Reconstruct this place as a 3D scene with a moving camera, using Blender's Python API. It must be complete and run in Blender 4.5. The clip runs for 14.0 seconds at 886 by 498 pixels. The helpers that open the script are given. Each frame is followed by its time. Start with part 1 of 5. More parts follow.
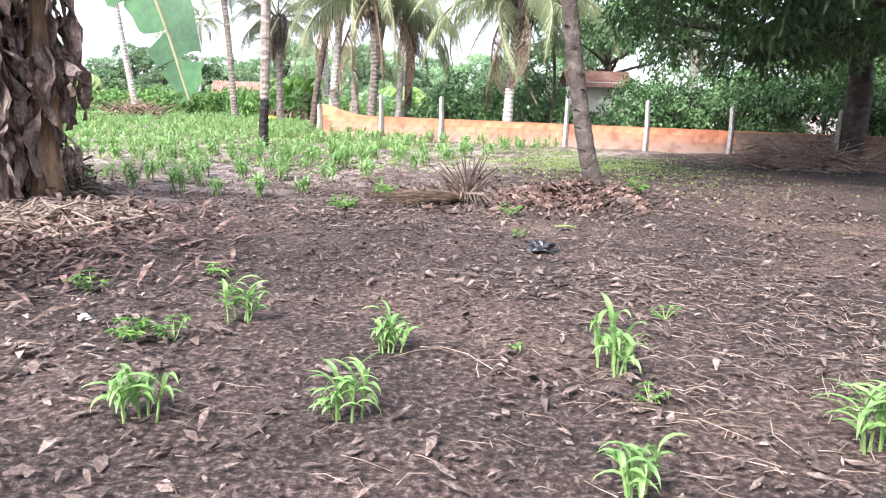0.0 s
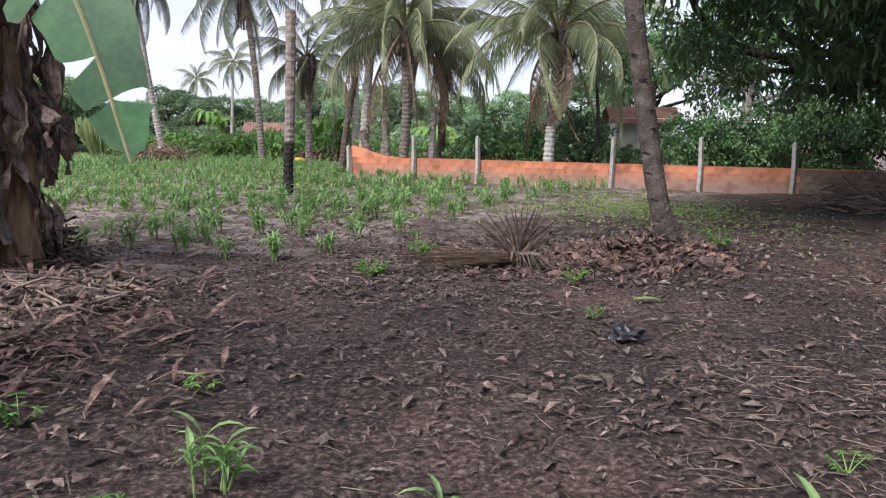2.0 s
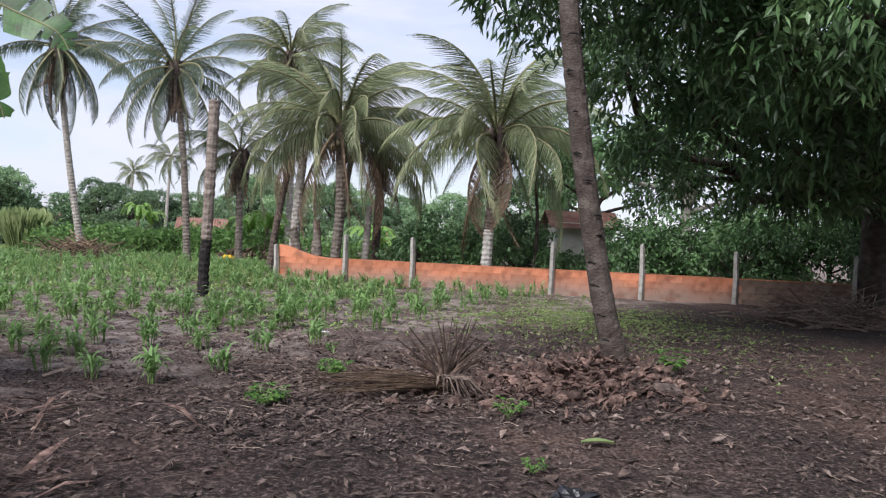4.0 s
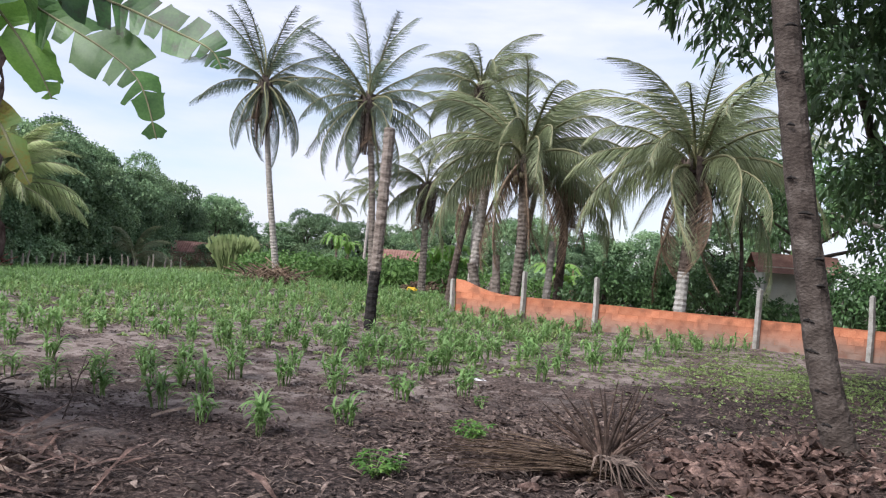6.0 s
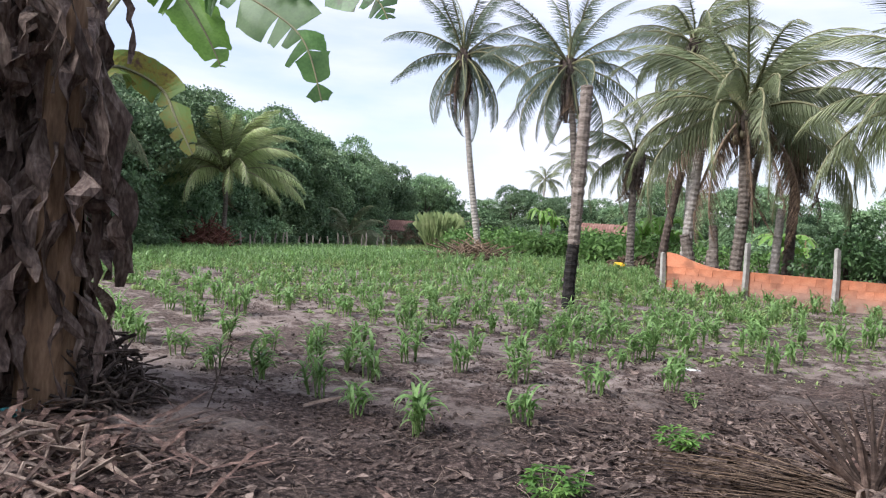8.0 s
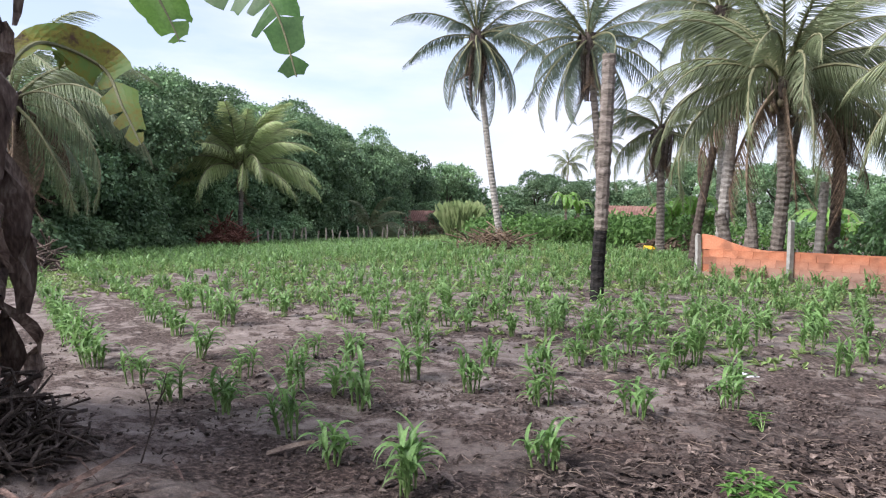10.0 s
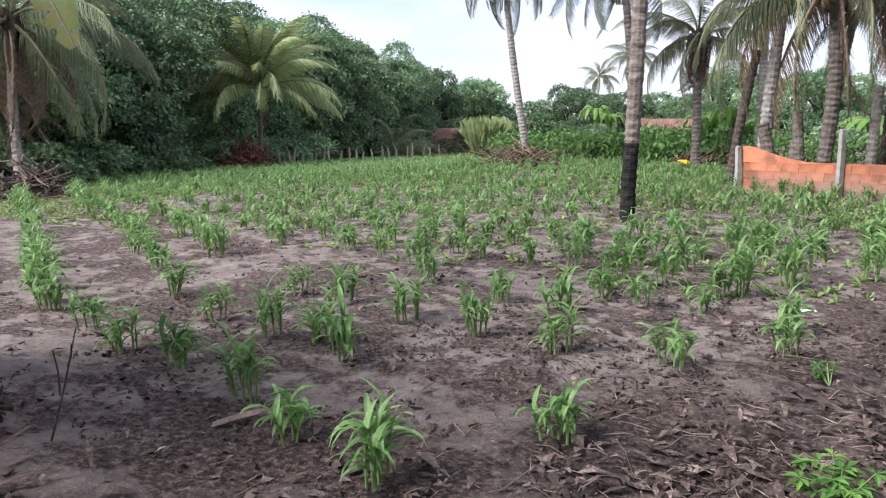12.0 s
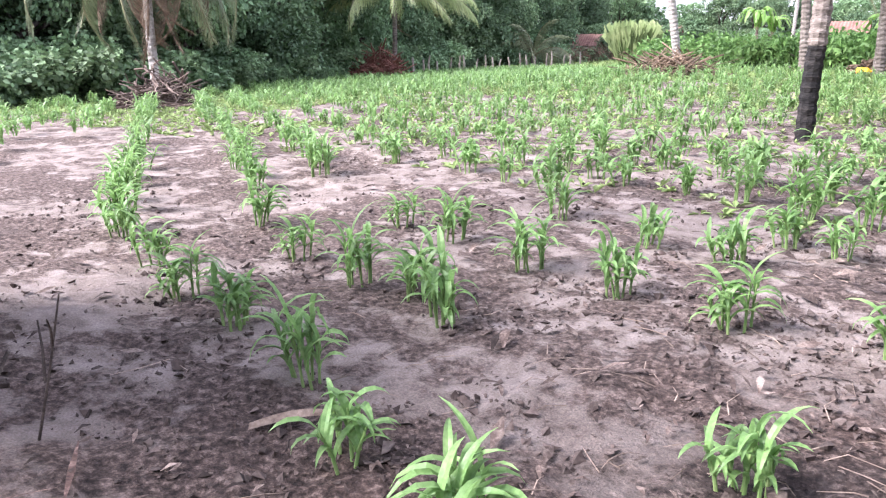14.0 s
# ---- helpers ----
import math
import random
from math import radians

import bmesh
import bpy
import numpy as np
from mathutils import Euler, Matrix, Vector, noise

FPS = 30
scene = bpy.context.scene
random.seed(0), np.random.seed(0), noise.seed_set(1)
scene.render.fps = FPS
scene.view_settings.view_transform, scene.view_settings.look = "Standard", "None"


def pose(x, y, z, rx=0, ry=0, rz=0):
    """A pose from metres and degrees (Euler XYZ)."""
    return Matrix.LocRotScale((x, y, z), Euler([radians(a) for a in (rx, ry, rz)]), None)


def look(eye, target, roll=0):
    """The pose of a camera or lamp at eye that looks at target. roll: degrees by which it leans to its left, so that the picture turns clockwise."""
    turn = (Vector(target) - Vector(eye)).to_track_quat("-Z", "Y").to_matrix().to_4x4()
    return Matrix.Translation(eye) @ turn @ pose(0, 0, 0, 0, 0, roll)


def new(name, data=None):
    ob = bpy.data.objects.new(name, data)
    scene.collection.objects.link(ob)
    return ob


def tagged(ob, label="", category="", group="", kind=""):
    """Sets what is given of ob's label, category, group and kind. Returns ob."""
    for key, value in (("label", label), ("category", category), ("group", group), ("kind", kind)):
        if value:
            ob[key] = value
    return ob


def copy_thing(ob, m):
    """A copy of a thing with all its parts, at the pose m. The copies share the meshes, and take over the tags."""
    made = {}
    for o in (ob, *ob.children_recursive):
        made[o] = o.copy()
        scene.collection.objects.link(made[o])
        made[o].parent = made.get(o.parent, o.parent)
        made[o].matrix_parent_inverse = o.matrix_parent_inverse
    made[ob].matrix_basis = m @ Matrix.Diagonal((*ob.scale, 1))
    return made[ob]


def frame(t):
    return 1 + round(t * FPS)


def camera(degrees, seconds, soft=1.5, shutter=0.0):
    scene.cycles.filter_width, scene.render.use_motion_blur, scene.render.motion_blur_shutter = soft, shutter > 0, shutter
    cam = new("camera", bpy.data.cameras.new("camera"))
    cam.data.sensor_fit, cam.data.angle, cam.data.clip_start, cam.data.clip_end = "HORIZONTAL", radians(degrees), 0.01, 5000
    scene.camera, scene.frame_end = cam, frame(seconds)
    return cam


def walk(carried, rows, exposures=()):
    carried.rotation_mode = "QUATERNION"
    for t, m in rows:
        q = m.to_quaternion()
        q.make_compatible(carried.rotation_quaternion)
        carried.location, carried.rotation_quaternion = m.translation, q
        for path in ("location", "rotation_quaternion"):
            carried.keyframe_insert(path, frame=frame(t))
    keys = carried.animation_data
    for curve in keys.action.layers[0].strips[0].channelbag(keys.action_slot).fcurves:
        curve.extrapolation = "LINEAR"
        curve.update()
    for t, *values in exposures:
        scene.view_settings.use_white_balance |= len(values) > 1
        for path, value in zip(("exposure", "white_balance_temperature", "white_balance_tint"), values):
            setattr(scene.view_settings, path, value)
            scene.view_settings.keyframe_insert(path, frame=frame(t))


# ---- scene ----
cam = camera(59.0, 14.0, 1.2)
METRES, EYE, TILT, LEAN, TURN = 9.9, 1.5, 0.0, 0.0, 0.0
ROWS = [
    (0.0, 0.0, 0.0, 0.0, 0.38, -11.06, -1.96),
    (0.5, -0.0076, 0.0448, 0.0016, 0.9, -7.65, -2.54),
    (1.0, -0.0121, 0.094, 0.004, 5.6, -7.82, -1.38),
    (1.5, -0.0212, 0.1376, 0.0013, 5.96, -7.69, -1.44),
    (2.0, -0.0206, 0.1791, 0.0061, 2.57, -8.44, -1.11),
    (2.5, -0.0136, 0.2225, 0.0089, 2.37, -3.54, -1.0),
    (3.0, -0.011, 0.2531, 0.0088, -0.35, -0.6, -0.93),
    (5.5, 0.0235, 0.4268, 0.0108, -0.21, -1.86, -4.73),
    (6.0, 0.0287, 0.4643, 0.0134, 12.53, 0.76, -4.58),
    (6.5, 0.0288, 0.49, 0.0105, 17.09, -1.67, -4.18),
    (7.0, 0.0237, 0.5241, 0.0087, 17.74, -2.18, -2.94),
    (7.5, 0.0184, 0.5611, 0.006, 21.05, -2.45, -2.72),
    (8.0, 0.0109, 0.5987, 0.006, 27.76, -2.03, -3.47),
    (10.5, -0.0444, 0.7597, 0.0088, 29.54, -3.52, -0.76),
    (11.0, -0.0508, 0.7862, 0.0089, 29.58, -4.66, -0.27),
    (11.5, -0.0569, 0.8089, 0.0085, 30.15, -7.26, -0.23),
    (12.0, -0.0691, 0.8392, 0.0027, 31.63, -8.88, 0.01),
    (12.5, -0.0825, 0.8745, -0.0013, 33.01, -8.9, 0.07),
    (13.0, -0.0957, 0.9042, -0.0004, 35.71, -13.32, -0.27),
    (13.5, -0.1224, 0.9316, -0.0038, 37.06, -14.76, -0.48),
    (14.0, -0.138, 0.9524, -0.0063, 41.57, -15.31, 0.43),
]
walk(cam, [(t, pose(0, 0, EYE, TILT, LEAN, TURN) @ pose(METRES * x, METRES * y, METRES * z, 90 + pitch, roll, yaw)) for t, x, y, z, yaw, pitch, roll in ROWS],
     exposures=[(0.0, 2.28, 6090, 13), (0.2, 1.28, 6090, 13), (0.5, 1.13, 6090, 13), (1.0, 0.98, 6090, 14), (1.5, 0.98, 6090, 14), (2.3, 0.78, 6090, 14), (3.0, 0.68, 6090, 13), (5.5, 0.77, 6090, 13), (7.5, 0.93, 6090, 13), (11.0, 1.01, 6040, 13), (12.5, 1.08, 6040, 13), (13.0, 1.23, 6040, 14), (13.5, 1.65, 5890, 18), (14.0, 2.18, 5940, 20)])

# ---- world, sun, exposure ----
world = bpy.data.worlds.new("overcast_sky")
scene.world = world
world.use_nodes = True
wn, wl = world.node_tree.nodes, world.node_tree.links
wn.clear()
w_out, w_bg, w_mix = wn.new("ShaderNodeOutputWorld"), wn.new("ShaderNodeBackground"), wn.new("ShaderNodeMix")
w_sky, w_gain = wn.new("ShaderNodeTexSky"), wn.new("ShaderNodeVectorMath")
w_co, w_map, w_noise, w_ramp = wn.new("ShaderNodeTexCoord"), wn.new("ShaderNodeMapping"), wn.new("ShaderNodeTexNoise"), wn.new("ShaderNodeValToRGB")
SUN_EL, SUN_AZ = radians(44), radians(215)
w_sky.sky_type, w_sky.sun_disc, w_sky.sun_elevation, w_sky.sun_rotation = "NISHITA", False, SUN_EL, SUN_AZ
w_gain.operation = "SCALE"
w_gain.inputs["Scale"].default_value = 0.10
w_map.inputs["Scale"].default_value = (1.0, 1.0, 4.5)
w_noise.inputs["Scale"].default_value, w_noise.inputs["Detail"].default_value, w_noise.inputs["Roughness"].default_value = 2.1, 7.0, 0.55
w_ramp.color_ramp.elements[0].position, w_ramp.color_ramp.elements[0].color = 0.38, (0.42, 0.42, 0.42, 1)
w_ramp.color_ramp.elements[1].position, w_ramp.color_ramp.elements[1].color = 0.6, (1, 1, 1, 1)
w_mix.data_type = "RGBA"
w_mix.inputs[7].default_value = (0.555, 0.56, 0.625, 1)
wl.new(w_co.outputs["Generated"], w_map.inputs["Vector"])
wl.new(w_map.outputs["Vector"], w_noise.inputs["Vector"])
wl.new(w_noise.outputs[0], w_ramp.inputs["Fac"])
wl.new(w_sky.outputs["Color"], w_gain.inputs[0])
wl.new(w_gain.outputs[0], w_mix.inputs[6])
wl.new(w_ramp.outputs["Color"], w_mix.inputs[0])
wl.new(w_mix.outputs[2], w_bg.inputs["Color"])
wl.new(w_bg.outputs[0], w_out.inputs["Surface"])
w_bg.inputs["Strength"].default_value = 1.0

sun = new("sun", bpy.data.lights.new("sun", "SUN"))
sun.data.energy, sun.data.angle, sun.data.color = 3.5, radians(30), (1.0, 0.96, 0.9)
sun_from = Vector((math.sin(SUN_AZ) * math.cos(SUN_EL), math.cos(SUN_AZ) * math.cos(SUN_EL), math.sin(SUN_EL)))
sun.matrix_world = look(sun_from * 60, (0, 0, 0))


# ---- materials ----
def material(name, stops, scale=4.0, rough=0.85, bump=0.3, bump_scale=30.0, detail=6.0, island=0.0, rnd=0.0, thin=0.0, spec=0.3, stretch=(1, 1, 1), fine=0.35):
    """A noise-mottled surface. stops: colours from dark to light. island, rnd: brightness variation by mesh island or object. thin: share of light let through."""
    m = bpy.data.materials.new(name)
    m.use_nodes = True
    n, l = m.node_tree.nodes, m.node_tree.links
    n.clear()
    out, bsdf = n.new("ShaderNodeOutputMaterial"), n.new("ShaderNodeBsdfPrincipled")
    co, mp = n.new("ShaderNodeTexCoord"), n.new("ShaderNodeMapping")
    mp.inputs["Scale"].default_value = stretch
    l.new(co.outputs["Object"], mp.inputs["Vector"])
    big, small = n.new("ShaderNodeTexNoise"), n.new("ShaderNodeTexNoise")
    for tex, s in ((big, scale), (small, bump_scale)):
        tex.inputs["Scale"].default_value, tex.inputs["Detail"].default_value = s, detail
        l.new(mp.outputs["Vector"], tex.inputs["Vector"])
    blend = n.new("ShaderNodeMix")
    blend.inputs[0].default_value = fine
    l.new(big.outputs[0], blend.inputs[2])
    l.new(small.outputs[0], blend.inputs[3])
    ramp = n.new("ShaderNodeValToRGB")
    while len(ramp.color_ramp.elements) < len(stops):
        ramp.color_ramp.elements.new(0.5)
    for i, c in enumerate(stops):
        ramp.color_ramp.elements[i].position = 0.33 + 0.34 * i / max(1, len(stops) - 1)
        ramp.color_ramp.elements[i].color = (*c, 1)
    l.new(blend.outputs[0], ramp.inputs["Fac"])
    colour = ramp.outputs["Color"]
    for amount, node, socket in ((island, "ShaderNodeNewGeometry", "Random Per Island"), (rnd, "ShaderNodeObjectInfo", "Random")):
        if amount:
            src, rng, hsv = n.new(node), n.new("ShaderNodeMapRange"), n.new("ShaderNodeHueSaturation")
            rng.inputs["To Min"].default_value, rng.inputs["To Max"].default_value = 1 - amount, 1 + amount
            l.new(src.outputs[socket], rng.inputs["Value"])
            l.new(rng.outputs[0], hsv.inputs["Value"])
            l.new(colour, hsv.inputs["Color"])
            colour = hsv.outputs["Color"]
    l.new(colour, bsdf.inputs["Base Color"])
    bsdf.inputs["Roughness"].default_value = rough
    bsdf.inputs["Specular IOR Level"].default_value = spec
    if bump:
        bp = n.new("ShaderNodeBump")
        bp.inputs["Strength"].default_value, bp.inputs["Distance"].default_value = bump, 0.02
        l.new(small.outputs[0], bp.inputs["Height"])
        l.new(bp.outputs[0], bsdf.inputs["Normal"])
    if thin:
        tr, mx = n.new("ShaderNodeBsdfTranslucent"), n.new("ShaderNodeMixShader")
        mx.inputs[0].default_value = thin
        l.new(colour, tr.inputs["Color"])
        l.new(bsdf.outputs[0], mx.inputs[1])
        l.new(tr.outputs[0], mx.inputs[2])
        l.new(mx.outputs[0], out.inputs["Surface"])
    else:
        l.new(bsdf.outputs[0], out.inputs["Surface"])
    return m


M_CORN = material("corn_leaf", [(0.105, 0.195, 0.06), (0.20, 0.335, 0.11), (0.33, 0.47, 0.185)], 6, 0.42, 0.15, 60, island=0.25, rnd=0.25, thin=0.45, spec=0.45)
M_STALK = material("corn_stalk", [(0.10, 0.20, 0.05), (0.22, 0.28, 0.11)], 20, 0.6, 0.2, 60, rnd=0.2)
M_WEED = material("weed_leaf", [(0.04, 0.10, 0.022), (0.09, 0.19, 0.04), (0.17, 0.27, 0.06)], 8, 0.6, 0.1, 60, island=0.35, rnd=0.2, thin=0.3)
M_GRASS = material("field_weeds", [(0.14, 0.20, 0.07), (0.24, 0.32, 0.115), (0.34, 0.41, 0.18)], 2, 0.7, 0, 60, island=0.4, thin=0.3)
M_DRY = material("dry_leaf", [(0.028, 0.017, 0.014), (0.085, 0.052, 0.042), (0.24, 0.16, 0.13)], 14, 0.8, 0.4, 70, island=0.55, thin=0.12)
M_LITTER = material("leaf_litter", [(0.026, 0.018, 0.016), (0.085, 0.06, 0.05), (0.25, 0.195, 0.165)], 9, 0.9, 0.4, 70, island=0.6, thin=0.08)
M_FROND_DRY = material("dry_frond", [(0.075, 0.05, 0.035), (0.18, 0.125, 0.085), (0.30, 0.22, 0.155)], 10, 0.8, 0.3, 60, island=0.4, rnd=0.2, thin=0.15)
M_STRAW = material("dry_straw", [(0.10, 0.07, 0.056), (0.20, 0.148, 0.118), (0.33, 0.26, 0.21)], 14, 0.8, 0.2, 70, island=0.5, thin=0.1)
M_TWIG = material("dry_twig", [(0.045, 0.032, 0.026), (0.11, 0.08, 0.065), (0.20, 0.155, 0.125)], 12, 0.9, 0.5, 60, island=0.45, rnd=0.2)
M_FAN = material("dry_fan", [(0.02, 0.013, 0.010), (0.062, 0.041, 0.032), (0.135, 0.095, 0.075)], 10, 0.85, 0.3, 60, island=0.5, thin=0.1)
M_TANGLE = material("dark_twig", [(0.022, 0.016, 0.014), (0.06, 0.045, 0.038), (0.14, 0.11, 0.092)], 12, 0.9, 0.5, 60, island=0.45, rnd=0.35)
M_REDTWIG = material("reddish_twig", [(0.09, 0.035, 0.028), (0.20, 0.085, 0.065), (0.28, 0.15, 0.11)], 12, 0.9, 0.4, 60, island=0.4)
M_PALM = material("palm_leaflet", [(0.105, 0.13, 0.07), (0.19, 0.225, 0.115), (0.30, 0.325, 0.185)], 1.5, 0.5, 0.1, 40, island=0.3, rnd=0.3, thin=0.36, spec=0.5)
M_PALM_GREY = material("grey_palm_leaflet", [(0.055, 0.08, 0.055), (0.10, 0.135, 0.088), (0.17, 0.205, 0.14)], 1.5, 0.5, 0.1, 40, island=0.3, rnd=0.3, thin=0.22, spec=0.4)
M_PALM_Y = material("young_palm_leaflet", [(0.21, 0.275, 0.11), (0.36, 0.43, 0.19), (0.48, 0.51, 0.28)], 1.5, 0.5, 0.1, 40, island=0.3, rnd=0.25, thin=0.45, spec=0.5)
M_RACHIS = material("palm_rachis", [(0.13, 0.135, 0.07), (0.25, 0.235, 0.13)], 5, 0.6, 0.2, 40)
M_PALMTRUNK = material("palm_bark", [(0.08, 0.066, 0.057), (0.155, 0.13, 0.11), (0.26, 0.225, 0.195)], 5, 0.95, 0.8, 25, stretch=(1, 1, 2.5))
M_PALMTRUNK_L = material("pale_palm_bark", [(0.20, 0.18, 0.16), (0.33, 0.30, 0.27), (0.46, 0.42, 0.38)], 5, 0.95, 0.7, 25, stretch=(1, 1, 2.5))
M_DEADPALM = material("dead_palm_bark", [(0.09, 0.072, 0.06), (0.20, 0.165, 0.14), (0.31, 0.265, 0.23)], 5, 0.95, 0.9, 22, stretch=(1, 1, 3))
M_CHAR = material("charred_bark", [(0.006, 0.006, 0.006), (0.018, 0.016, 0.015), (0.04, 0.034, 0.03)], 7, 0.95, 0.9, 25, stretch=(1, 1, 2))
M_LIME = material("limewashed_bark", [(0.2, 0.19, 0.17), (0.34, 0.325, 0.3), (0.46, 0.44, 0.41)], 5, 0.9, 0.6, 25)
M_FIBRE = material("palm_fibre", [(0.035, 0.026, 0.022), (0.08, 0.06, 0.05), (0.14, 0.11, 0.09)], 9, 0.95, 0.6, 40, island=0.3)
M_NUT = material("coconut_husk", [(0.06, 0.05, 0.03), (0.13, 0.11, 0.06)], 9, 0.7, 0.3, 30, rnd=0.3)
M_BARK = material("grey_bark", [(0.03, 0.022, 0.018), (0.065, 0.051, 0.043), (0.12, 0.10, 0.087)], 4, 0.95, 0.9, 30, stretch=(1, 1, 1.6))
M_BARK_L = material("pale_bark", [(0.22, 0.2, 0.17), (0.36, 0.33, 0.29), (0.48, 0.45, 0.4)], 4, 0.9, 0.6, 30)
M_MANGO = material("mango_leaf", [(0.034, 0.074, 0.028), (0.07, 0.135, 0.05), (0.125, 0.2, 0.075)], 0.8, 0.42, 0, 30, island=0.4, thin=0.2, spec=0.5)
M_HEDGE = material("citrus_leaf", [(0.042, 0.09, 0.033), (0.085, 0.165, 0.058), (0.145, 0.235, 0.088)], 0.7, 0.45, 0, 30, island=0.4, thin=0.2, spec=0.5)
# greens raised to stand for haze over the far woods
M_FOREST = material("hazy_forest_leaf", [(0.075, 0.135, 0.075), (0.16, 0.25, 0.125), (0.27, 0.365, 0.19)], 0.35, 0.6, 0, 30, island=0.4, rnd=0.3, thin=0.2)
M_BRIGHT = material("fresh_leaf", [(0.06, 0.13, 0.035), (0.12, 0.225, 0.06), (0.2, 0.31, 0.10)], 0.8, 0.55, 0, 30, island=0.35, rnd=0.2, thin=0.3)
M_YELLOWB = material("yellow_green_leaf", [(0.11, 0.16, 0.06), (0.21, 0.27, 0.11), (0.33, 0.37, 0.18)], 1, 0.6, 0, 30, island=0.3, thin=0.3)
M_BANANA = material("banana_leaf", [(0.022, 0.075, 0.025), (0.045, 0.13, 0.042), (0.085, 0.2, 0.065)], 3, 0.42, 0.06, 30, island=0.15, thin=0.35, spec=0.5)
# _S and _D hold the leaf's sun and shade in lighter and darker greens
M_BANANA_S = material("sun_tinted_banana_leaf", [(0.10, 0.22, 0.035), (0.17, 0.33, 0.06), (0.24, 0.4, 0.09)], 3, 0.45, 0.2, 30, island=0.15, thin=0.4, spec=0.45)
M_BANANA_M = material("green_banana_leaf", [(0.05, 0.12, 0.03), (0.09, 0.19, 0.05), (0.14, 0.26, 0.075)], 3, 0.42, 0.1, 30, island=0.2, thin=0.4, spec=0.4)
M_BANANA_D = material("shade_tinted_banana_leaf", [(0.05, 0.05, 0.03), (0.05, 0.12, 0.035), (0.09, 0.18, 0.055)], 5, 0.45, 0.1, 30, island=0.3, thin=0.3, spec=0.4)
M_BANANA_Y = material("yellowing_banana_leaf", [(0.08, 0.045, 0.028), (0.19, 0.17, 0.03), (0.14, 0.21, 0.05), (0.12, 0.2, 0.05)], 4, 0.55, 0.2, 30, thin=0.3)
M_BANSTEM = material("banana_sheath", [(0.09, 0.055, 0.035), (0.22, 0.135, 0.08), (0.33, 0.22, 0.14)], 5, 0.7, 0.5, 24, stretch=(2.5, 2.5, 0.5))
M_ORANGE = material("dry_orange_sheath", [(0.17, 0.075, 0.035), (0.30, 0.14, 0.065), (0.40, 0.21, 0.11)], 5, 0.65, 0.4, 24, stretch=(3, 3, 0.5))
M_BANDRY = material("dry_banana_leaf", [(0.045, 0.032, 0.028), (0.14, 0.10, 0.084), (0.30, 0.235, 0.198)], 6, 0.85, 0.6, 24, island=0.45, rnd=0.2, thin=0.12, stretch=(2, 2, 0.6))
M_CONC = material("concrete_post", [(0.18, 0.17, 0.15), (0.29, 0.28, 0.255), (0.40, 0.385, 0.355)], 6, 0.9, 0.4, 40, rnd=0.1)
M_TILE = material("roof_tile", [(0.12, 0.06, 0.05), (0.20, 0.105, 0.08), (0.28, 0.17, 0.135)], 2, 0.9, 0.6, 14, stretch=(1, 1, 1))
M_PLASTER = material("pale_plaster", [(0.48, 0.46, 0.4), (0.62, 0.6, 0.53), (0.72, 0.7, 0.64)], 1.5, 0.9, 0.2, 20)
M_DARK = material("dark_opening", [(0.02, 0.02, 0.02), (0.035, 0.033, 0.03)], 3, 0.8, 0, 20)
M_MORTAR = material("mortar", [(0.28, 0.10, 0.055), (0.42, 0.17, 0.09)], 6, 0.95, 0.4, 40)
M_BAG = material("black_plastic", [(0.008, 0.008, 0.01), (0.02, 0.02, 0.024)], 6, 0.35, 0.4, 30, spec=0.5)
M_WHITE = material("white_plastic", [(0.6, 0.6, 0.62), (0.78, 0.78, 0.8)], 6, 0.5, 0.2, 30)
M_TEAL = material("teal_plastic", [(0.03, 0.17, 0.2), (0.06, 0.28, 0.32)], 6, 0.5, 0.2, 30)
M_YELLOW = material("yellow_plastic", [(0.62, 0.36, 0.01), (0.78, 0.5, 0.03)], 6, 0.45, 0.1, 30)
M_WOOD = material("weathered_post", [(0.16, 0.13, 0.1), (0.28, 0.24, 0.2), (0.4, 0.36, 0.31)], 5, 0.95, 0.5, 30, rnd=0.3)
M_CLOD = material("soil_clod", [(0.035, 0.026, 0.023), (0.085, 0.062, 0.054), (0.16, 0.125, 0.108)], 8, 0.95, 0.6, 50, island=0.4)


